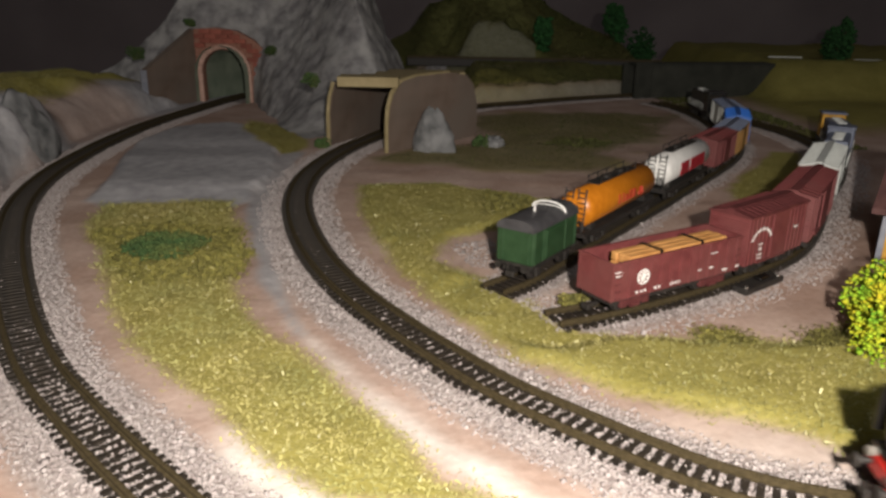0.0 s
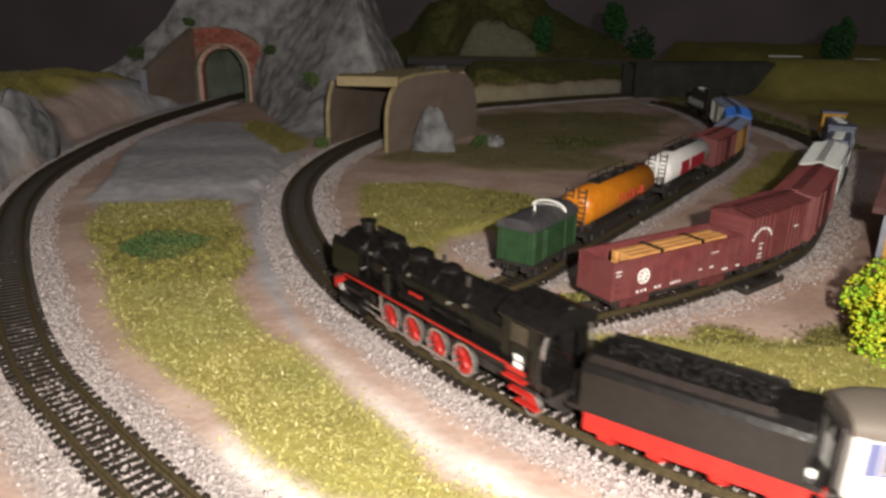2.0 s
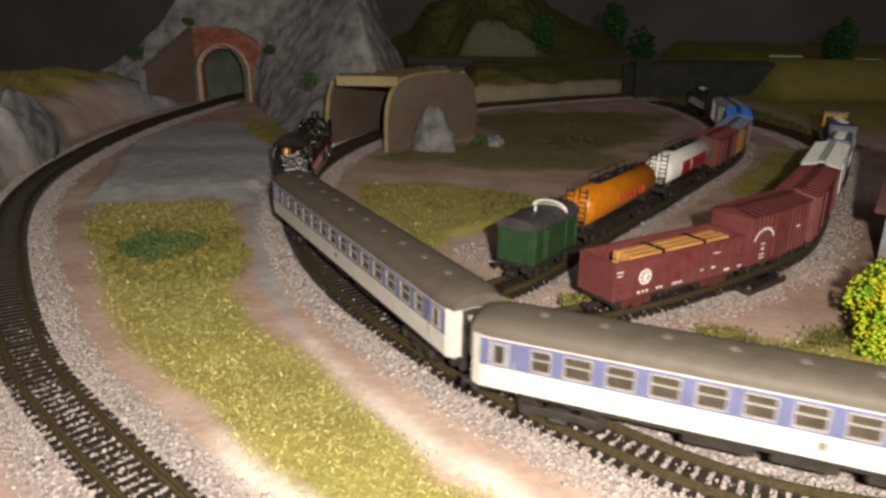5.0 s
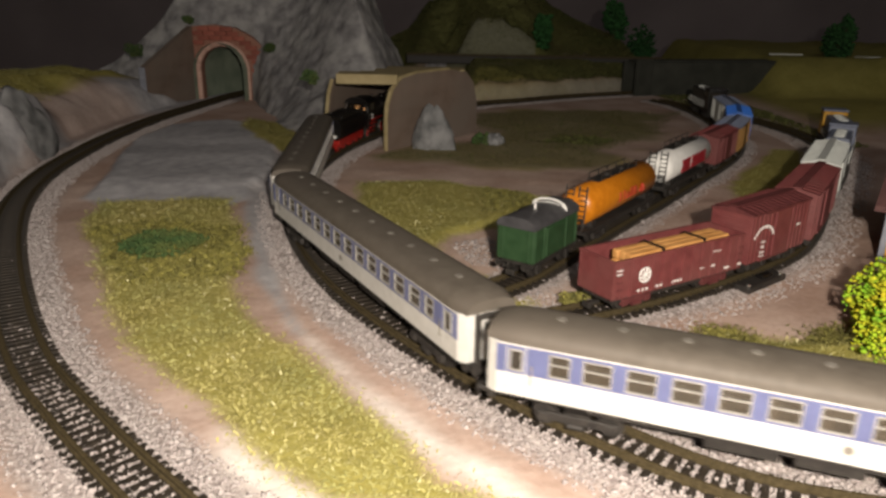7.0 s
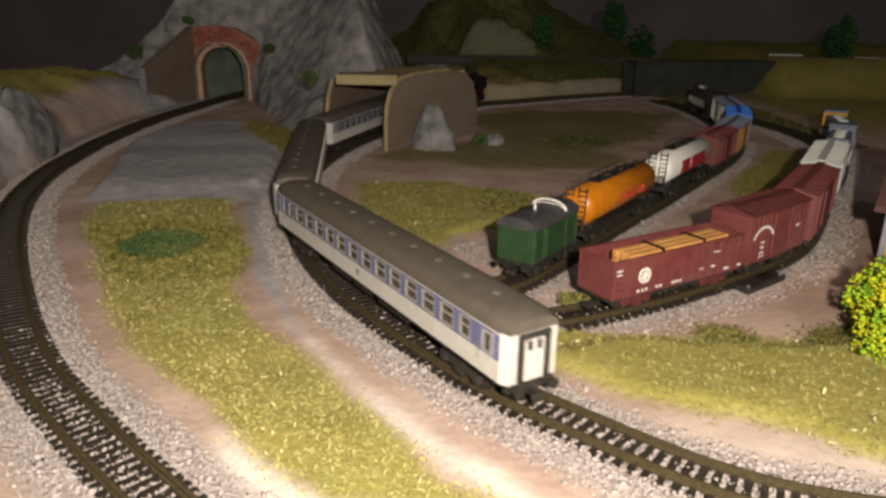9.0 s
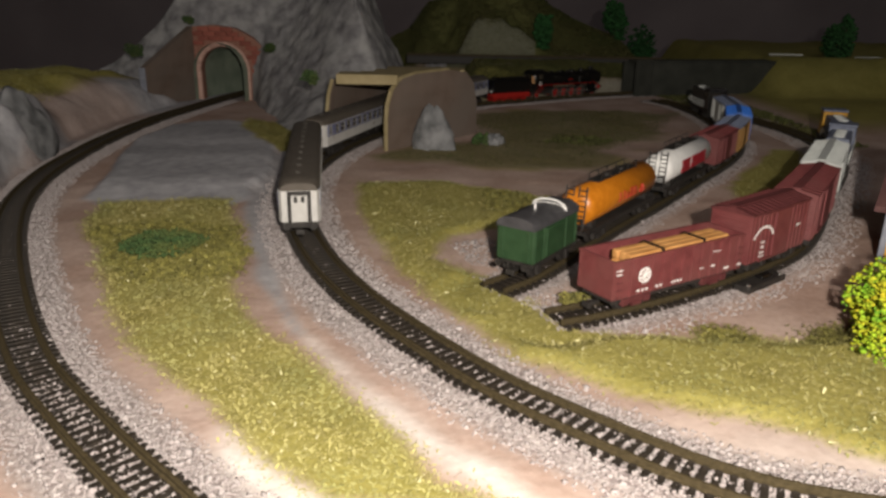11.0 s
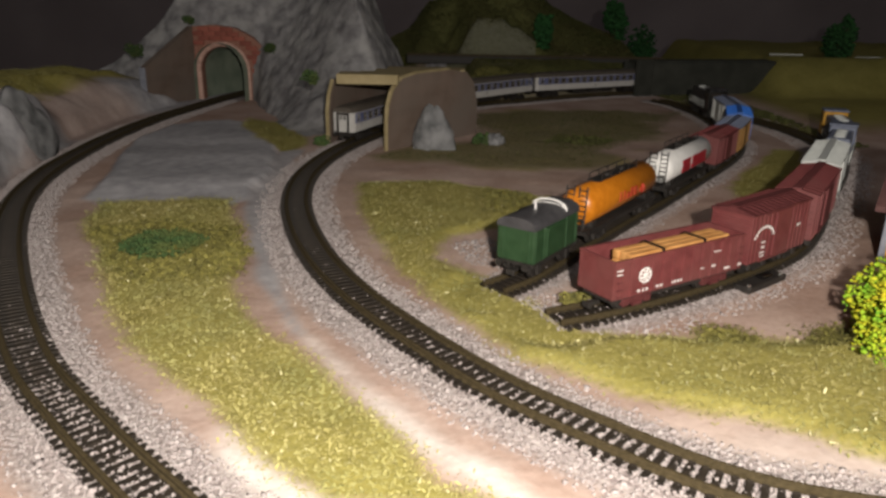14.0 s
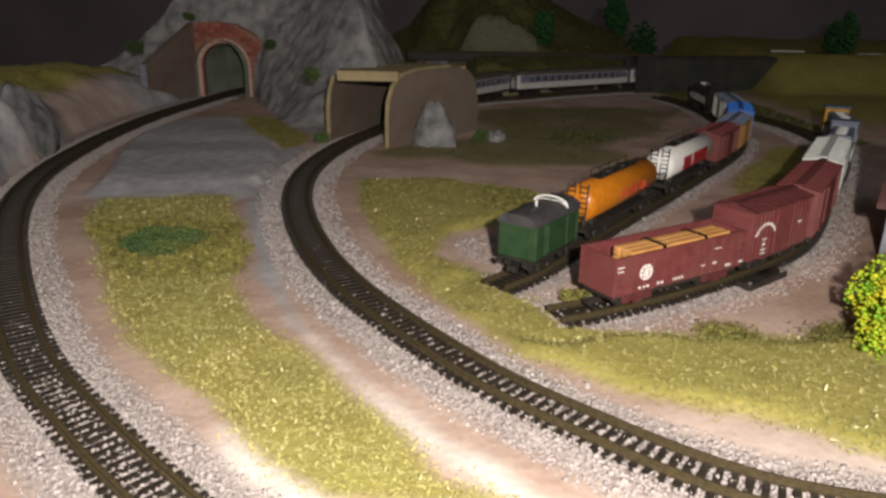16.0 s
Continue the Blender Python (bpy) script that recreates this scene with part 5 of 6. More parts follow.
def tender():
    ob = empty("tender", Matrix.Identity(4), "black locomotive tender with a red underframe", "tender")
    hl = 25.5
    bm = B()
    prism(bm, [(-8.8, 9.8), (8.8, 9.8), (9.0, 19.4), (8.2, 20.8), (6.2, 22.4), (-6.2, 22.4), (-8.2, 20.8), (-9.0, 19.4)], -hl + 1, hl - 1)
    part("tank", bm, BLACK, ob)
    bm = B()
    for s in (-1, 1):
        box(bm, 3, s * 7.0, 19.6, 40, 0.8, 4.0, 0.2)
    box(bm, 23, 0, 12, 0.8, 15, 10.6)
    box(bm, -17, 0, 19, 0.8, 14.5, 3.6)
    part("coal_bunker", bm, BLACK, ob)
    bm = B()
    for k in range(120):
        x, y = rng.uniform(-15, 21), rng.uniform(-6, 6)
        bmesh.ops.create_icosphere(bm, subdivisions=1, radius=rng.uniform(0.7, 1.2), matrix=Matrix.Translation((x, y, 21.9 + 1.4 * (1 - (y / 7) ** 2))))
    tagged(part("coal", bm, BLACK, ob, "heaped black coal"), kind="stuff")
    bm = B()
    for s in (-1, 1):
        box(bm, -1, s * 7.6, 3.6, 49, 1.2, 6.0, 0.3)
        for x in (-20, -8, 6, 18):
            box(bm, x, s * 7.9, 2.4, 3.0, 0.9, 3.4, 0.3)
    part("underframe", bm, RED, ob, "bright red tender underframe")
    bm = B()
    box(bm, 0, 0, 8.6, 56, 16.6, 1.2)
    part("frame_plate", bm, BLACK, ob)
    bm = B()
    box(bm, -hl + 0.4, 0, 5.8, 1.4, 16, 3.2, 0.2)
    part("buffer_beam", bm, RED, ob, "red buffer beam")
    buffers(ob, -hl, -1, 7.2, RED)
    coupler(ob, -hl + 1, -1)
    for s in (-1, 1):
        bm = B()
        rod(bm, (-hl - 0.4, s * 5.0, 10.4), (-hl + 1.2, s * 5.0, 10.4), 1.0, 10)
        part("tail_lamp", bm, WHITE, ob, "pale tail lamp")
        bm = B()
        rod(bm, (26, s * 8.4, 8), (26, s * 8.4, 19), 0.15, 6)
        part("handrail", bm, BLACK, ob)
    for x in (-20, -8, 6, 18):
        shared("wheelset", WHEEL_RED, ob, Matrix.Translation((x * MM, 0, 2.9 * MM)))
    return ob


WHEEL_RED = wheelset_mesh(2.9, RED)

for k, off in enumerate((0, 169, 338)):
    TRAIN.append((coach(("blue and white passenger coach, last of the moving train", "blue and white passenger coach in the middle of the train", "blue and white passenger coach behind the tender")[k]), off, 118))
TRAIN.append((tender(), 338 + 81.5 + 1.5 + 25.5, 30))
TRAIN.append((locomotive(), 519.5, 40))


# ---- standing wagons ----
def lettering(parent, spots, material, name="lettering"):
    """Plain bars for small writing: x, y, z, length, height on a side."""
    for x, y, z, w, h in spots:
        bm = B()
        box(bm, x, y, z, w * 0.8, 0.3, h * 0.7)
        part(name, bm, material, parent, "row of small white writing")


def underframe(ob, length, z, bogie_at=None, axles=None, colour=None, truck=None):
    bm = B()
    box(bm, 0, 0, z - 1.6, length - 1.5, 12.5, 1.6)
    for s in (-1, 1):
        box(bm, 0, s * 6.6, z - 2.2, length - 3, 0.8, 2.0)
    part("underframe", bm, colour or DARK, ob)
    for e in (-1, 1):
        coupler(ob, e * (length / 2 - 1), e, z - 4)
    if bogie_at:
        for x in (-bogie_at, bogie_at):
            bogie(ob, x, 5.2, truck)
    if axles:
        for x in (-axles, axles):
            bm = B()
            for s in (-1, 1):
                box(bm, x, s * 6.9, 1.8, 3.4, 1.2, z - 3.4, 0.2)
            part("axle_guard", bm, DARK, ob)
            shared("wheelset", WHEEL, ob, Matrix.Translation((x * MM, 0, 2.9 * MM)))


def green_van(m):
    ob = empty("goods_van", m, "dark green goods van with a rounded grey roof", "wagon")
    ln, w = 36.0, 15.6
    bm = B()
    box(bm, 0, 0, 7, ln, w, 13.2, 0.4)
    part("body", bm, GREEN, ob)
    for s in (-1, 1):
        for x in (-17, -10, 8, 17):
            bm = B()
            box(bm, x, s * w / 2, 7.4, 1.0, 0.9, 12.4, 0.2)
            part("rib", bm, GREEN, ob)
        bm = B()
        box(bm, -1, s * (w / 2 + 0.2), 7.8, 15, 0.8, 11.2, 0.2)
        part("sliding_door", bm, GREEN, ob)
    for e in (-1, 1):
        for y in (-5.5, 5.5):
            bm = B()
            box(bm, e * ln / 2, y, 7.4, 0.8, 0.9, 13.0, 0.2)
            part("end_post", bm, GREEN, ob)
    bm = B()
    prism(bm, roof_outline(w, 20.0, 4.2, 12, 0.35), -ln / 2 - 0.7, ln / 2 + 0.7)
    roof = smooth(part("roof", bm, GREYROOF, ob, "plain grey rounded roof"), 50)
    bm = B()
    for lift, r in ((3.9, 0.42), (2.4, 0.3)):
        ring = [(8.0, -7.4 * math.cos(t), 21.8 + lift * math.sin(t) ** 0.8) for t in np.linspace(0.02, math.pi - 0.02, 15)]
        for a, b in zip(ring[:-1], ring[1:]):
            rod(bm, a, b, r, 6)
    part("roof_hoop", bm, WHITE, roof, "white hoop over the roof")
    bm = B()
    rod(bm, (-4, 0, 24.0), (-4, 0, 26.4), 0.4, 8)
    part("roof_pin", bm, WHITE, roof, "small white pin on the roof")
    underframe(ob, ln, 7, axles=12)
    for e in (-1, 1):
        buffers(ob, e * ln / 2, e, 6.2)
    return ob


def tank_wagon(m, shell, label, band=None, ln=84.0, saddle=None):
    ob = empty("tank_wagon", m, label, "wagon")
    r = 8.2
    zc = 16.0
    bm = B()
    hl = ln / 2 - 4
    prof = [(-hl, 0.01), (-hl + 0.3, r * 0.55), (-hl + 1.4, r * 0.84), (-hl + 3.0, r), (hl - 3.0, r), (hl - 1.4, r * 0.84), (hl - 0.3, r * 0.55), (hl, 0.01)]
    rings = []
    for x, rr in prof:
        rings.append([bm.verts.new((x, rr * math.cos(2 * math.pi * k / 28), zc + rr * math.sin(2 * math.pi * k / 28))) for k in range(28)])
    for r0, r1 in zip(rings[:-1], rings[1:]):
        for i in range(28):
            bm.faces.new((r0[i], r0[(i + 1) % 28], r1[(i + 1) % 28], r1[i]))
    bm.faces.new(rings[0])
    bm.faces.new(rings[-1])
    tank = smooth(part("tank", bm, shell, ob), 50)
    bm = B()
    box(bm, 0, 0, 24.6, 44, 6.0, 0.5)
    for s in (-1, 1):
        for x in (-20, -10, 0, 10, 20):
            rod(bm, (x, s * 3, 24.8), (x, s * 3, 27.6), 0.25, 5)
        rod(bm, (-21, s * 3, 27.6), (21, s * 3, 27.6), 0.25, 5)
    part("catwalk", bm, DARK, ob, "black catwalk with railings on top")
    for x in (-8, 8):
        bm = B()
        rod(bm, (x, 0, 24), (x, 0, 26.4), 1.9, 14)
        part("manhole", bm, DARK, tank)
    # ladders and end platform
    for s in (-1, 1):
        bm = B()
        x = -hl - 0.8
        for y in (1.2, 4.8):
            rod(bm, (x, s * y, 7), (x + 2.0, s * y, 25.5), 0.32, 6)
        for k in range(8):
            rod(bm, (x + 0.24 * k, s * 1.2, 8.5 + 2.2 * k), (x + 0.24 * k, s * 4.8, 8.5 + 2.2 * k), 0.3, 5)
        part("ladder", bm, DARK if shell is ORANGE else BLACK, ob)
    bm = B()
    box(bm, -ln / 2 + 1.5, 0, 7.0, 6, 13, 0.7)
    for y in (-6, 6):
        rod(bm, (-ln / 2 - 0.8, y, 7.5), (-ln / 2 - 0.8, y, 13), 0.35, 6)
    rod(bm, (-ln / 2 - 0.8, -6, 13), (-ln / 2 - 0.8, 6, 13), 0.35, 6)
    rod(bm, (-ln / 2 - 0.8, -6, 10.4), (-ln / 2 - 0.8, 6, 10.4), 0.3, 6)
    part("end_platform", bm, saddle or DARK, ob)
    for x in (-hl + 8, hl - 8):
        bm = B()
        box(bm, x, 0, 6.2, 4, 12, 3.6)
        part("saddle", bm, DARK, ob)
    if band == "marks":
        # shell-shaped mark and a word drawn as plain shapes
        for s in (-1, 1):
            bm = B()
            for k in range(5):
                t = math.radians(15 + 37 * k)
                rod(bm, (-17 * s, s * 8.0, 13.6), (-17 * s + 3.0 * math.cos(t), s * 8.15, 13.6 + 4.0 * math.sin(t)), 0.75, 5)
            part("tank_emblem", bm, TANKRED, tank, "dark red emblem")
            for k, h in enumerate((4.2, 4.4, 3.0, 4.4, 4.4)):
                bm = B()
                box(bm, s * (-9 + 4.4 * k), s * 8.15, 13.8, 3.0 if k < 3 else 1.5, 0.5, h, 0.2)
                part("tank_mark", bm, TANKRED, tank, "dark red lettering bar")
    if band == "stripe":
        for s in (-1, 1):
            bm = B()
            box(bm, 10, s * 8.05, 12.0, 26, 0.5, 7.0, 0.2)
            part("stripe", bm, MAROON, tank, "dark red panel on the tank side")
            bm = B()
            box(bm, -13, s * 8.05, 12.0, 14, 0.5, 7.0, 0.2)
            part("stripe", bm, MAROON, tank, "dark red panel on the tank side")
    underframe(ob, ln, 7, bogie_at=ln / 2 - 16)
    return ob


def gondola(m):
    ob = empty("gondola_wagon", m, "oxide red gondola wagon loaded with timber beams", "wagon")
    ln, w, z0, h = 66.0, 17.0, 5.6, 13.6
    bm = B()
    box(bm, 0, 0, z0, ln - 1, w - 1, 1.0)
    part("wagon_floor", bm, OXIDE, ob)
    for s in (-1, 1):
        bm = B()
        box(bm, 0, s * (w / 2 - 0.4), z0, ln, 0.8, h - 0.8, 0.1)
        side = part("side_panel", bm, OXIDE, ob)
        bm = B()
        box(bm, 0, s * (w / 2 - 0.3), z0 + h - 0.8, ln, 1.4, 0.9, 0.15)
        part("top_rail", bm, OXIDE, side)
    for e in (-1, 1):
        bm = B()
        box(bm, e * (ln / 2 - 0.45), 0, z0, 0.8, w - 1.7, h - 0.8, 0.1)
        end = part("end_panel", bm, OXIDE, ob)
        bm = B()
        box(bm, e * (ln / 2 - 0.4), 0, z0 + h - 0.85, 1.2, w - 2.1, 0.9, 0.15)
        part("top_rail", bm, OXIDE, end)
    for s in (-1, 1):
        for k in range(13):
            bm = B()
            x = -ln / 2 + 3 + k * (ln - 6) / 12
            bz = z0 + 0.2
            box(bm, x, s * (w / 2 + 0.15), bz, 0.9, 0.9, h - 1.0, 0.15)
            part("rib", bm, OXIDE, ob)
        for e in (-1, 1):
            bm = B()
            for k in range(4):
                rod(bm, (e * (ln / 2 - 3.6), s * (w / 2 + 0.5), z0 + 1 + 2.6 * k), (e * (ln / 2 - 1.2), s * (w / 2 + 0.5), z0 + 1 + 2.6 * k), 0.25, 5)
            part("grab_iron", bm, OXIDE_DARK, ob)
        y = s * (w / 2 + 0.55)
        bm = B()
        x = s * 19.0
        for r0, r1 in ((1.0, 2.9),):
            for k in range(16):
                a = 2 * math.pi * k / 16
                rod(bm, (x + 2.6 * math.cos(a), y, 12.6 + 2.6 * math.sin(a)), (x + 2.6 * math.cos(a + 0.4), y, 12.6 + 2.6 * math.sin(a + 0.4)), 0.28, 5)
                if k % 2:
                    rod(bm, (x + 1.0 * math.cos(a), y, 12.6 + 1.0 * math.sin(a)), (x + 2.3 * math.cos(a), y, 12.6 + 2.3 * math.sin(a)), 0.3, 5)
        rod(bm, (x, y - 0.15, 12.6), (x, y + 0.15, 12.6), 0.9, 12)
        part("round_emblem", bm, WHITE, ob, "round white emblem")
        lettering(ob, [(s * 31, y, 16.0, 3.6, 0.5), (s * 31, y, 14.6, 3.0, 0.5), (s * 19.5, y, 7.0, 1.1, 1.1), (s * 21.5, y, 7.0, 1.1, 1.1), (s * 17.6, y, 7.0, 1.1, 1.1), (s * 12.5, y, 7.0, 1.2, 1.1), (s * 10.6, y, 7.0, 1.2, 1.1),
                       (s * 5.0, y, 7.0, 0.7, 1.1), (s * 3.6, y, 7.0, 1.0, 1.1), (s * 2.0, y, 7.0, 1.0, 1.1), (s * 0.5, y, 7.0, 0.7, 1.1), (-s * 10, y, 9.6, 2.0, 0.5), (-s * 16, y, 9.4, 2.6, 0.9), (-s * 24, y, 7.2, 3.4, 1.0), (-s * 31, y, 7.4, 2.6, 0.9), (-s * 17, y, 15.0, 5.0, 0.35)], WHITE)
    # timber load, strapped
    load = empty("timber_load", m @ pose(0, 0, (z0 + 1.0) * MM), "pale brown timber beams strapped together in the gondola", "timber")
    for row in range(4):
        for j in range(3):
            bm = B()
            box(bm, rng.uniform(-0.8, 0.8), -6.2 + 3.0 * j, row * 3.4, 50, 2.9, 3.3, 0.6)
            part("beam", bm, LOG, load)
    for x in (-10, 11):
        bm = B()
        box(bm, x, -3.2, 13.5, 1.1, 9.4, 0.5)
        for s in (-1, 1):
            box(bm, x, -3.2 + s * 4.7, 0, 1.1, 0.4, 13.8)
        part("strap", bm, BLACK, load, "black strap")
    underframe(ob, ln, z0, bogie_at=ln / 2 - 13, truck=OXIDE_DARK)
    return ob


def box_car(m, body, roof_m, label, ln=76.0, h=19.5, arc=True):
    ob = empty("box_car", m, label, "wagon", "box cars on the siding")
    w, z0 = 17.2, 5.4
    bm = B()
    box(bm, 0, 0, z0, ln, w, h, 0.25)
    part("body", bm, body, ob)
    bm = B()
    zt = z0 + h
    prism(bm, [(-w / 2 - 0.5, zt - 0.3), (-w / 2 - 0.5, zt + 0.2), (-1, zt + 1.8), (1, zt + 1.8), (w / 2 + 0.5, zt + 0.2), (w / 2 + 0.5, zt - 0.3)], -ln / 2 - 0.6, ln / 2 + 0.6)
    roof = part("roof", bm, roof_m, ob)
    bm = B()
    box(bm, 0, 0, zt + 1.9, ln + 1, 3.4, 0.5)
    part("roof_walk", bm, roof_m, roof)
    for k in range(12):
        bm = B()
        x = -ln / 2 + 3 + k * (ln - 6) / 11
        for s in (-1, 1):
            rod(bm, (x, s * 1.8, zt + 1.75), (x, s * (w / 2 + 0.4), zt + 0.35), 0.35, 5)
        part("roof_rib", bm, roof_m, roof)
    for s in (-1, 1):
        bm = B()
        box(bm, 0, s * (w / 2 + 0.3), z0 + 0.6, ln * 0.24, 0.8, h - 1.6, 0.2)
        d = part("sliding_door", bm, body, ob)
        bm = B()
        for z in (z0 + 0.2, zt - 1.0):
            box(bm, -4, s * (w / 2 + 0.6), z, ln * 0.48, 0.7, 0.6)
        part("door_rail", bm, body, ob)
        for k in range(10):
            x = -ln / 2 + 2 + k * 3.0 if k < 5 else ln / 2 - 2 - (k - 5) * 3.0
            bm = B()
            box(bm, x * 1.0, s * (w / 2 + 0.1), z0 + 0.3, 0.7, 0.6, h - 1.2, 0.1)
            part("rib", bm, body, ob)
        y = s * (w / 2 + 0.6)
        if arc:
            bm = B()
            for k in range(11):
                t = math.radians(25 + 13 * k)
                bmesh.ops.create_cube(bm, size=1.0, matrix=Matrix.Translation((s * (ln * 0.3 - 7.5 * math.cos(t)), y, z0 + 8.0 + 6 * math.sin(t))) @ Matrix.Diagonal((0.7, 0.3, 1.0, 1)))
            part("lettering", bm, WHITE, ob, "arched row of small white writing")
            lettering(ob, [(s * ln * 0.3, y, z0 + 7.6, 3.2, 0.8), (s * ln * 0.3, y, z0 + 5.4, 2.0, 1.4), (s * ln * 0.3, y, z0 + 3.4, 4.0, 0.8), (s * ln * 0.3, y, z0 + 2.0, 4.0, 0.6), (-s * ln * 0.3, y, z0 + 10, 3.2, 1.0)], WHITE)
    for e in (-1, 1):
        for k in range(7):
            bm = B()
            box(bm, e * (ln / 2 + 0.15), 0, z0 + 1.2 + k * (h - 3) / 6.5, 0.6, w - 2, 0.9, 0.15)
            part("end_rib", bm, body, ob)
        bm = B()
        for k in range(7):
            rod(bm, (e * (ln / 2 + 0.7), 4.4, z0 + 1 + 2.5 * k), (e * (ln / 2 + 0.7), 7.2, z0 + 1 + 2.5 * k), 0.25, 5)
        part("end_ladder", bm, body, ob)
    underframe(ob, ln, z0, bogie_at=ln / 2 - 10.5)
    return ob


def open_wagon(m, body, label, ln=62.0, h=12.0, fill=None):
    ob = empty("open_wagon", m, label, "wagon")
    w, z0 = 16.5, 6.5
    bm = B()
    for s in (-1, 1):
        box(bm, 0, s * (w / 2 - 0.4), z0, ln, 0.9, h, 0.15)
    for e in (-1, 1):
        box(bm, e * (ln / 2 - 0.4), 0, z0, 0.9, w - 0.6, h, 0.15)
    box(bm, 0, 0, z0, ln - 1, w - 1, 1.0)
    part("body", bm, body, ob)
    for s in (-1, 1):
        for k in range(7):
            bm = B()
            box(bm, -ln / 2 + 3 + k * (ln - 6) / 6, s * (w / 2 + 0.2), z0, 1.0, 0.8, h - 0.4, 0.15)
            part("rib", bm, body, ob)
    if fill:
        bm = B()
        box(bm, 0, 0, z0 + 0.8, ln - 3, w - 2.4, h - 2.0, 1.2)
        part("load", bm, fill, ob, "dark covered load")
    underframe(ob, ln, z0, axles=ln / 2 - 12)
    return ob


def standing_loco(m, body, cabm, label, short=0.8):
    """Small diesel: long bonnet, raised cab, railings."""
    ob = empty("diesel_locomotive", m, label, "locomotive")
    bm = B()
    box(bm, 8, 0, 9, 50, 13, 15, 0.8)
    part("bonnet", bm, body, ob)
    bm = B()
    box(bm, -26, 0, 9, 16, 16, 17, 0.8)
    c = part("cab", bm, cabm, ob)
    bm = B()
    box(bm, -34.1, 0, 18.5, 0.4, 12, 5)
    for s in (-1, 1):
        box(bm, -26, s * 8.05, 18.5, 9, 0.4, 5)
    part("cab_window", bm, GLASS, c)
    bm = B()
    box(bm, -26, 0, 26, 18, 17, 1.4, 0.5)
    part("cab_roof", bm, body, c)
    bm = B()
    box(bm, 0, 0, 6, 76, 16.5, 3, 0.4)
    part("frame", bm, DARK, ob)
    for k in range(3):
        bm = B()
        rod(bm, (-5 + 14 * k, 0, 23.8), (-5 + 14 * k, 0, 25.2), 3.2, 16)
        part("roof_fan", bm, PALE, ob)
    bm = B()
    for s in (-1, 1):
        for k in range(8):
            rod(bm, (-16 + 7.2 * k, s * 7.8, 9), (-16 + 7.2 * k, s * 7.8, 15), 0.25, 5)
        rod(bm, (-16, s * 7.8, 15), (35, s * 7.8, 15), 0.25, 5)
    part("railing", bm, PALE, ob)
    for x in (-22, 22):
        bogie(ob, x, 6)
    for e in (-1, 1):
        coupler(ob, e * 37, e, 4)
    for ch in ob.children:
        ch.data.transform(Matrix.Diagonal((short, 1, 1, 1)))
        ch.location.x *= short
        for q in ch.children:
            if q.name.startswith("wheelset"):
                q.location.x *= short
            else:
                q.data.transform(Matrix.Diagonal((short, 1, 1, 1)))
    return ob


green_van(side_a.car(30, 22))
tank_wagon(side_a.car(103, 54), ORANGE, "orange tank wagon with dark red markings and a black catwalk", "marks", 86.0)
tank_wagon(side_a.car(199, 52), WHITE, "white tank wagon with dark red side panels", "stripe", 82.0)
box_car(side_a.car(270, 30), OXIDE, OXIDE, "dull red covered wagon next to the white tank", 50.0, 16.0, False)
box_car(side_a.car(323, 30), BROWNOCHRE, STEELBLUE, "ochre covered wagon with a slate grey roof", 52.0, 16.0, False)
box_car(side_a.car(377, 30), BRIGHTBLUE, BRIGHTBLUE, "bright blue covered wagon", 52.0, 17.0, False)
box_car(side_a.car(434, 36), PALE, STEELBLUE, "pale grey covered wagon with a slate roof", 62.0, 17.0, False)
standing_loco(side_a.car(514, 44), BLACK, BLACK, "black locomotive standing on the siding", 0.95)
gondola(side_b.car(50, 42))
box_car(side_b.car(109, 28), OXIDE, OXIDE_DARK, "oxide red box car with arched white writing", 45.0)
box_car(side_b.car(168, 42), OXIDE, OXIDE, "lighter oxide red box car with a ribbed roof", 66.0, 19.5, False)
box_car(side_b.car(243, 46), PALE, PALE, "pale grey box car with a ribbed roof", 72.0, 19.5, False)
standing_loco(side_b.car(328, 38) @ pose(0, 0, 0, 0, 0, 180), STEELBLUE, STEELBLUE, "slate blue diesel locomotive with pale fans on its bonnet")
standing_loco(side_b.car(402, 38) @ pose(0, 0, 0, 0, 0, 180), STEELBLUE, OCHRE, "slate blue diesel locomotive with an ochre cab")


# ---- house at the edge, far trees, terrace fittings ----
def house():
    ob = empty("house", pose(0.187, 0.290, -0.004, 0, 0, -36), "small ochre model house with a dark red roof", "house")
    bm = B()
    box(bm, 35, 45, 0, 70, 90, 25, 0.4)
    part("wall", bm, OCHRE, ob)
    bm = B()
    prism(bm, [(-6, 23.5), (45, 48), (96, 23.5), (96, 26), (45, 51), (-6, 26)], -6, 77)
    part("roof", bm, ROOFTILE, ob)
    for y in (0.0, 90.0):
        bm = B()
        box(bm, -0.6, y, 0, 2.4, 2.4, 24, 0.2)
        part("corner_post", bm, SLATE, ob, "grey corner post")
    for y in (22, 60):
        bm = B()
        for u, v, a, b in ((0, -6, 1, 1.4), (0, 6, 1, 1.4)):
            box(bm, -0.3, y + v, 9, 1.0, 1.4, 13)
        for z in (9, 15, 21):
            box(bm, -0.3, y, z, 1.0, 11, 1.2)
        w = part("window", bm, WHITE, ob)
        bm = B()
        box(bm, -0.1, y, 9.5, 0.4, 11, 12)
        part("pane", bm, GLASS, w)
    bm = B()
    box(bm, 35, 45, -0.5, 73, 93, 3)
    part("plinth", bm, SLATE, ob)


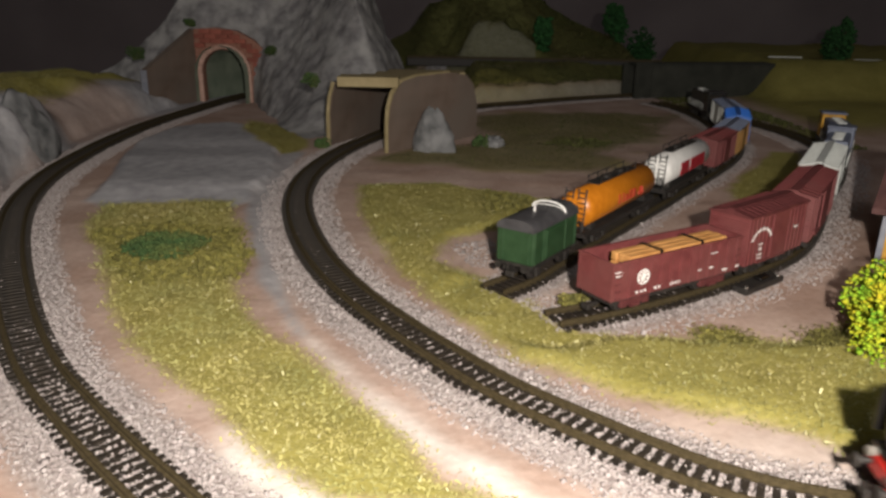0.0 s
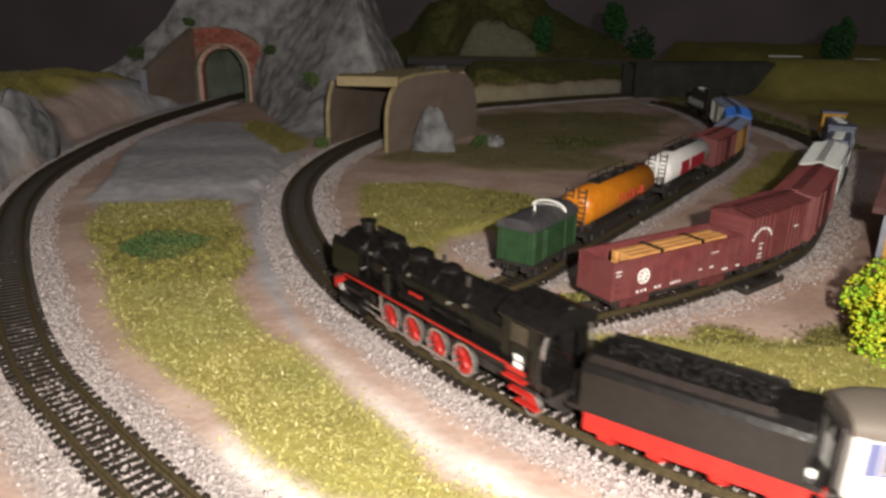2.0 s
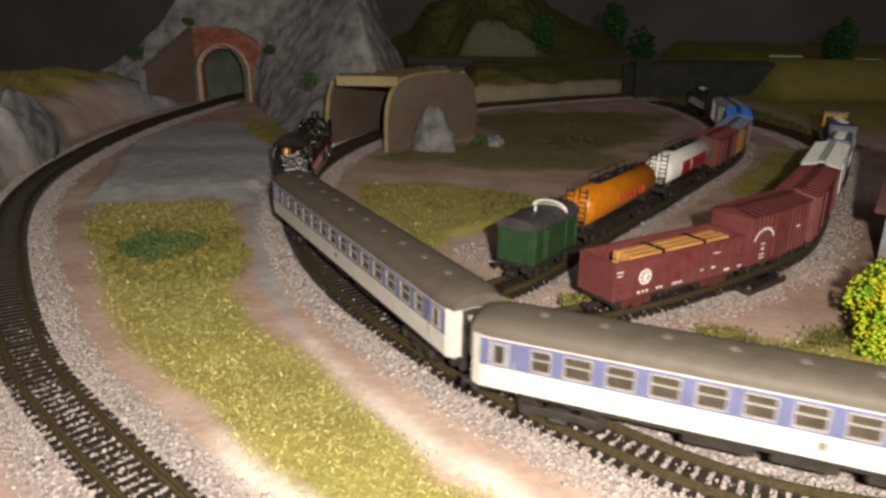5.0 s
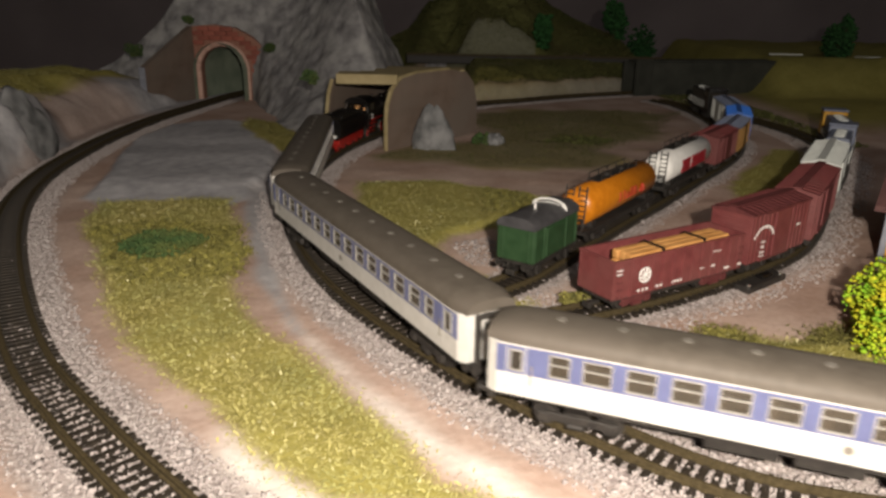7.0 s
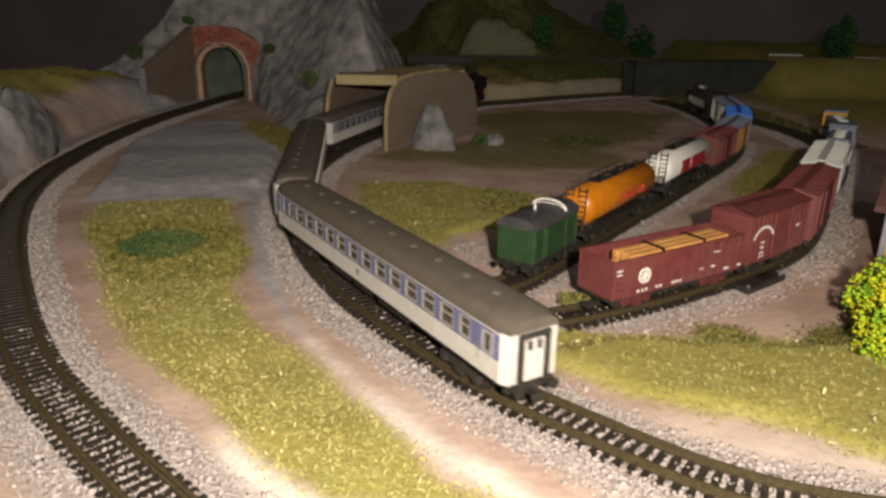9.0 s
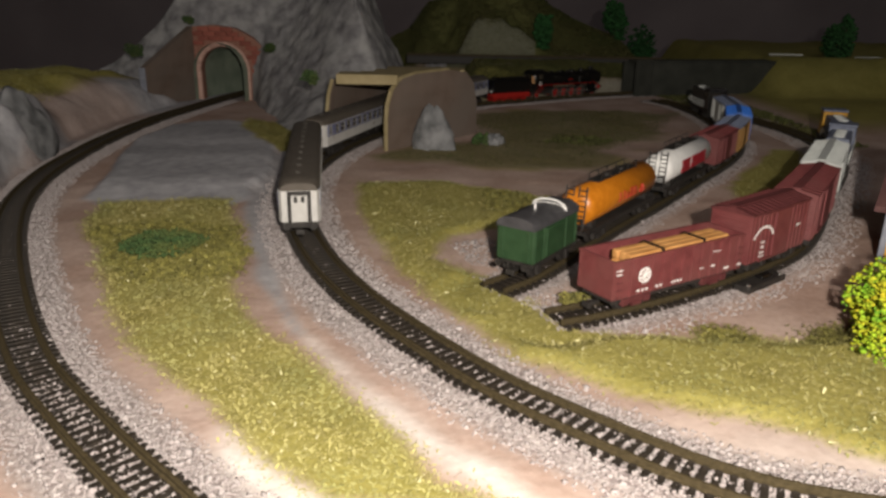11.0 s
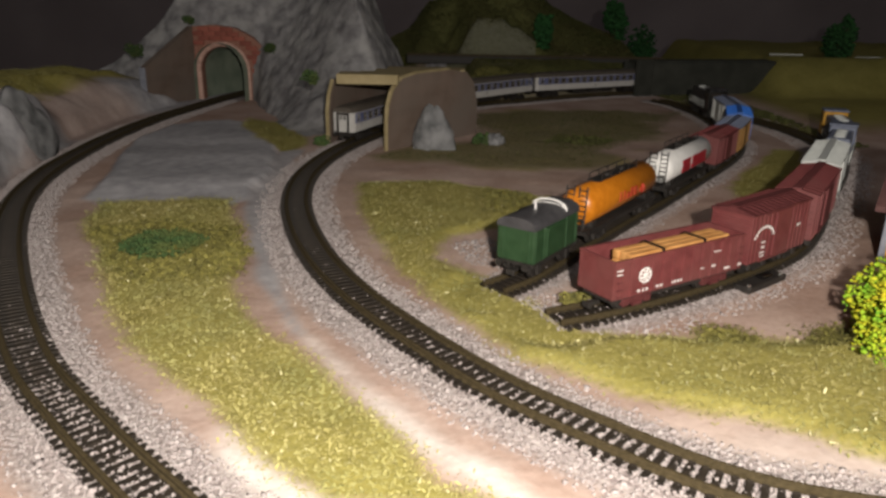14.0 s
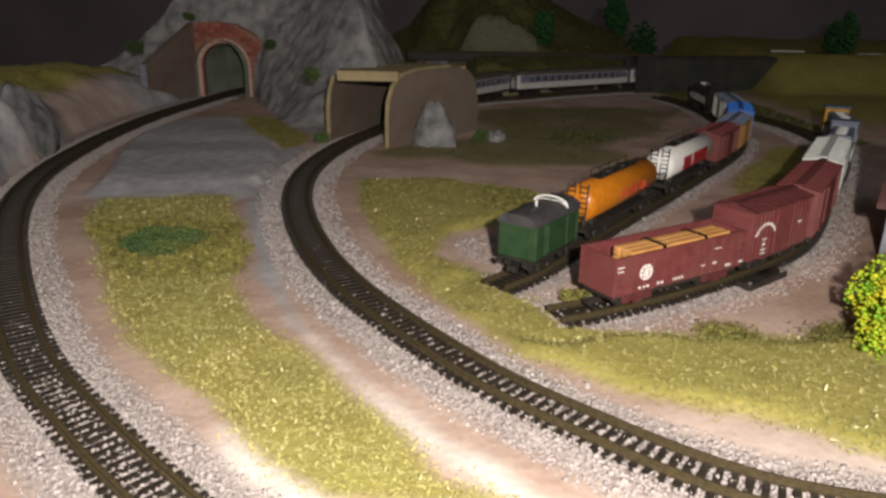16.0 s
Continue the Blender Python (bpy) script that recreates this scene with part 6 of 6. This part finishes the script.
house()
for tx, ty, th, sd in ((482, 922, 44, 11), (285, 1085, 52, 12), (246, 1105, 44, 13), (128, 1000, 34, 14)):
    leafy("tree", tx, ty, float(z_at(tx, ty)[0]) - 1, th * 0.42, th * 0.42, th, 700, 6.0, LEAF_FAR, "dark green model tree at the back of the layout", "tree", 2.4, sd)


def fence(x0, x1, y, z):
    ob = empty("roadside_barrier", pose(x0 * MM, y * MM, z * MM), "low pale roadside barrier at the back", "barrier")
    ln = x1 - x0
    bm = B()
    box(bm, ln / 2, 0, 3.4, ln, 1.2, 1.6, 0.3)
    part("rail", bm, PALE, ob)
    for k in range(4):
        bm = B()
        box(bm, 3 + (ln - 6) * k / 3, 0.8, -8, 1.4, 1.4, 12)
        part("post", bm, BARK, ob)


fence(404, 446, 934, 38)
fence(512, 640, 934, 36)


def upper_track():
    """Unlit track bed along the terrace."""
    ob = empty("track_bed", Matrix.Identity(4), "dark raised track bed on the terrace", "track")
    bm = B()
    box(bm, 115, 966, 22, 330, 16, 9.5, 0.6)
    part("bed", bm, DARK, ob)
    for y in (961, 971):
        bm = B()
        box(bm, 115, y, 31.5, 330, 1.2, 2.0)
        part("rail", bm, RAIL, ob)


upper_track()

# ---- movement ----
# seconds and way of the third coach along the main track, in millimetres
WAY = [(0, -542), (1.5, -416), (2.4, -342), (3.5, -249), (4, -207), (7, 40.3), (9, 193.1), (11.5, 389.6), (12.5, 467.3), (13.5, 541), (14.5, 610.5), (15, 646), (16, 716)]


def way(t):
    ts, ss = zip(*WAY)
    w = np.linspace(-0.5, 0.5, 9)
    q = np.clip(t + w, -0.5, 16.5)
    v = np.interp(q, ts, ss) + np.where(q < 0, q * 80.0, 0) + np.where(q > 16, (q - 16) * 70.0, 0)
    return float(v.mean())


def motions():
    for ob, off, base in TRAIN:
        walk(ob, [(t, main_track.car(way(t) + off, base)) for t in np.arange(0, 16.01, 0.2)])
    for wheel, r, place in WHEELS:
        walk(wheel, [(k / 15, Matrix.Translation(place) @ Matrix.Rotation((way(k / 15) + 531) / r, 4, "Y")) for k in range(241)])
    for ob, lag in RODS:
        rows = []
        for k in range(241):
            a = (way(k / 15) + 531) / 4.9 + lag
            rows.append((k / 15, Matrix.Translation((0.0018 * math.cos(a), 0, -0.0018 * math.sin(a)))))
        walk(ob, rows)


motions()
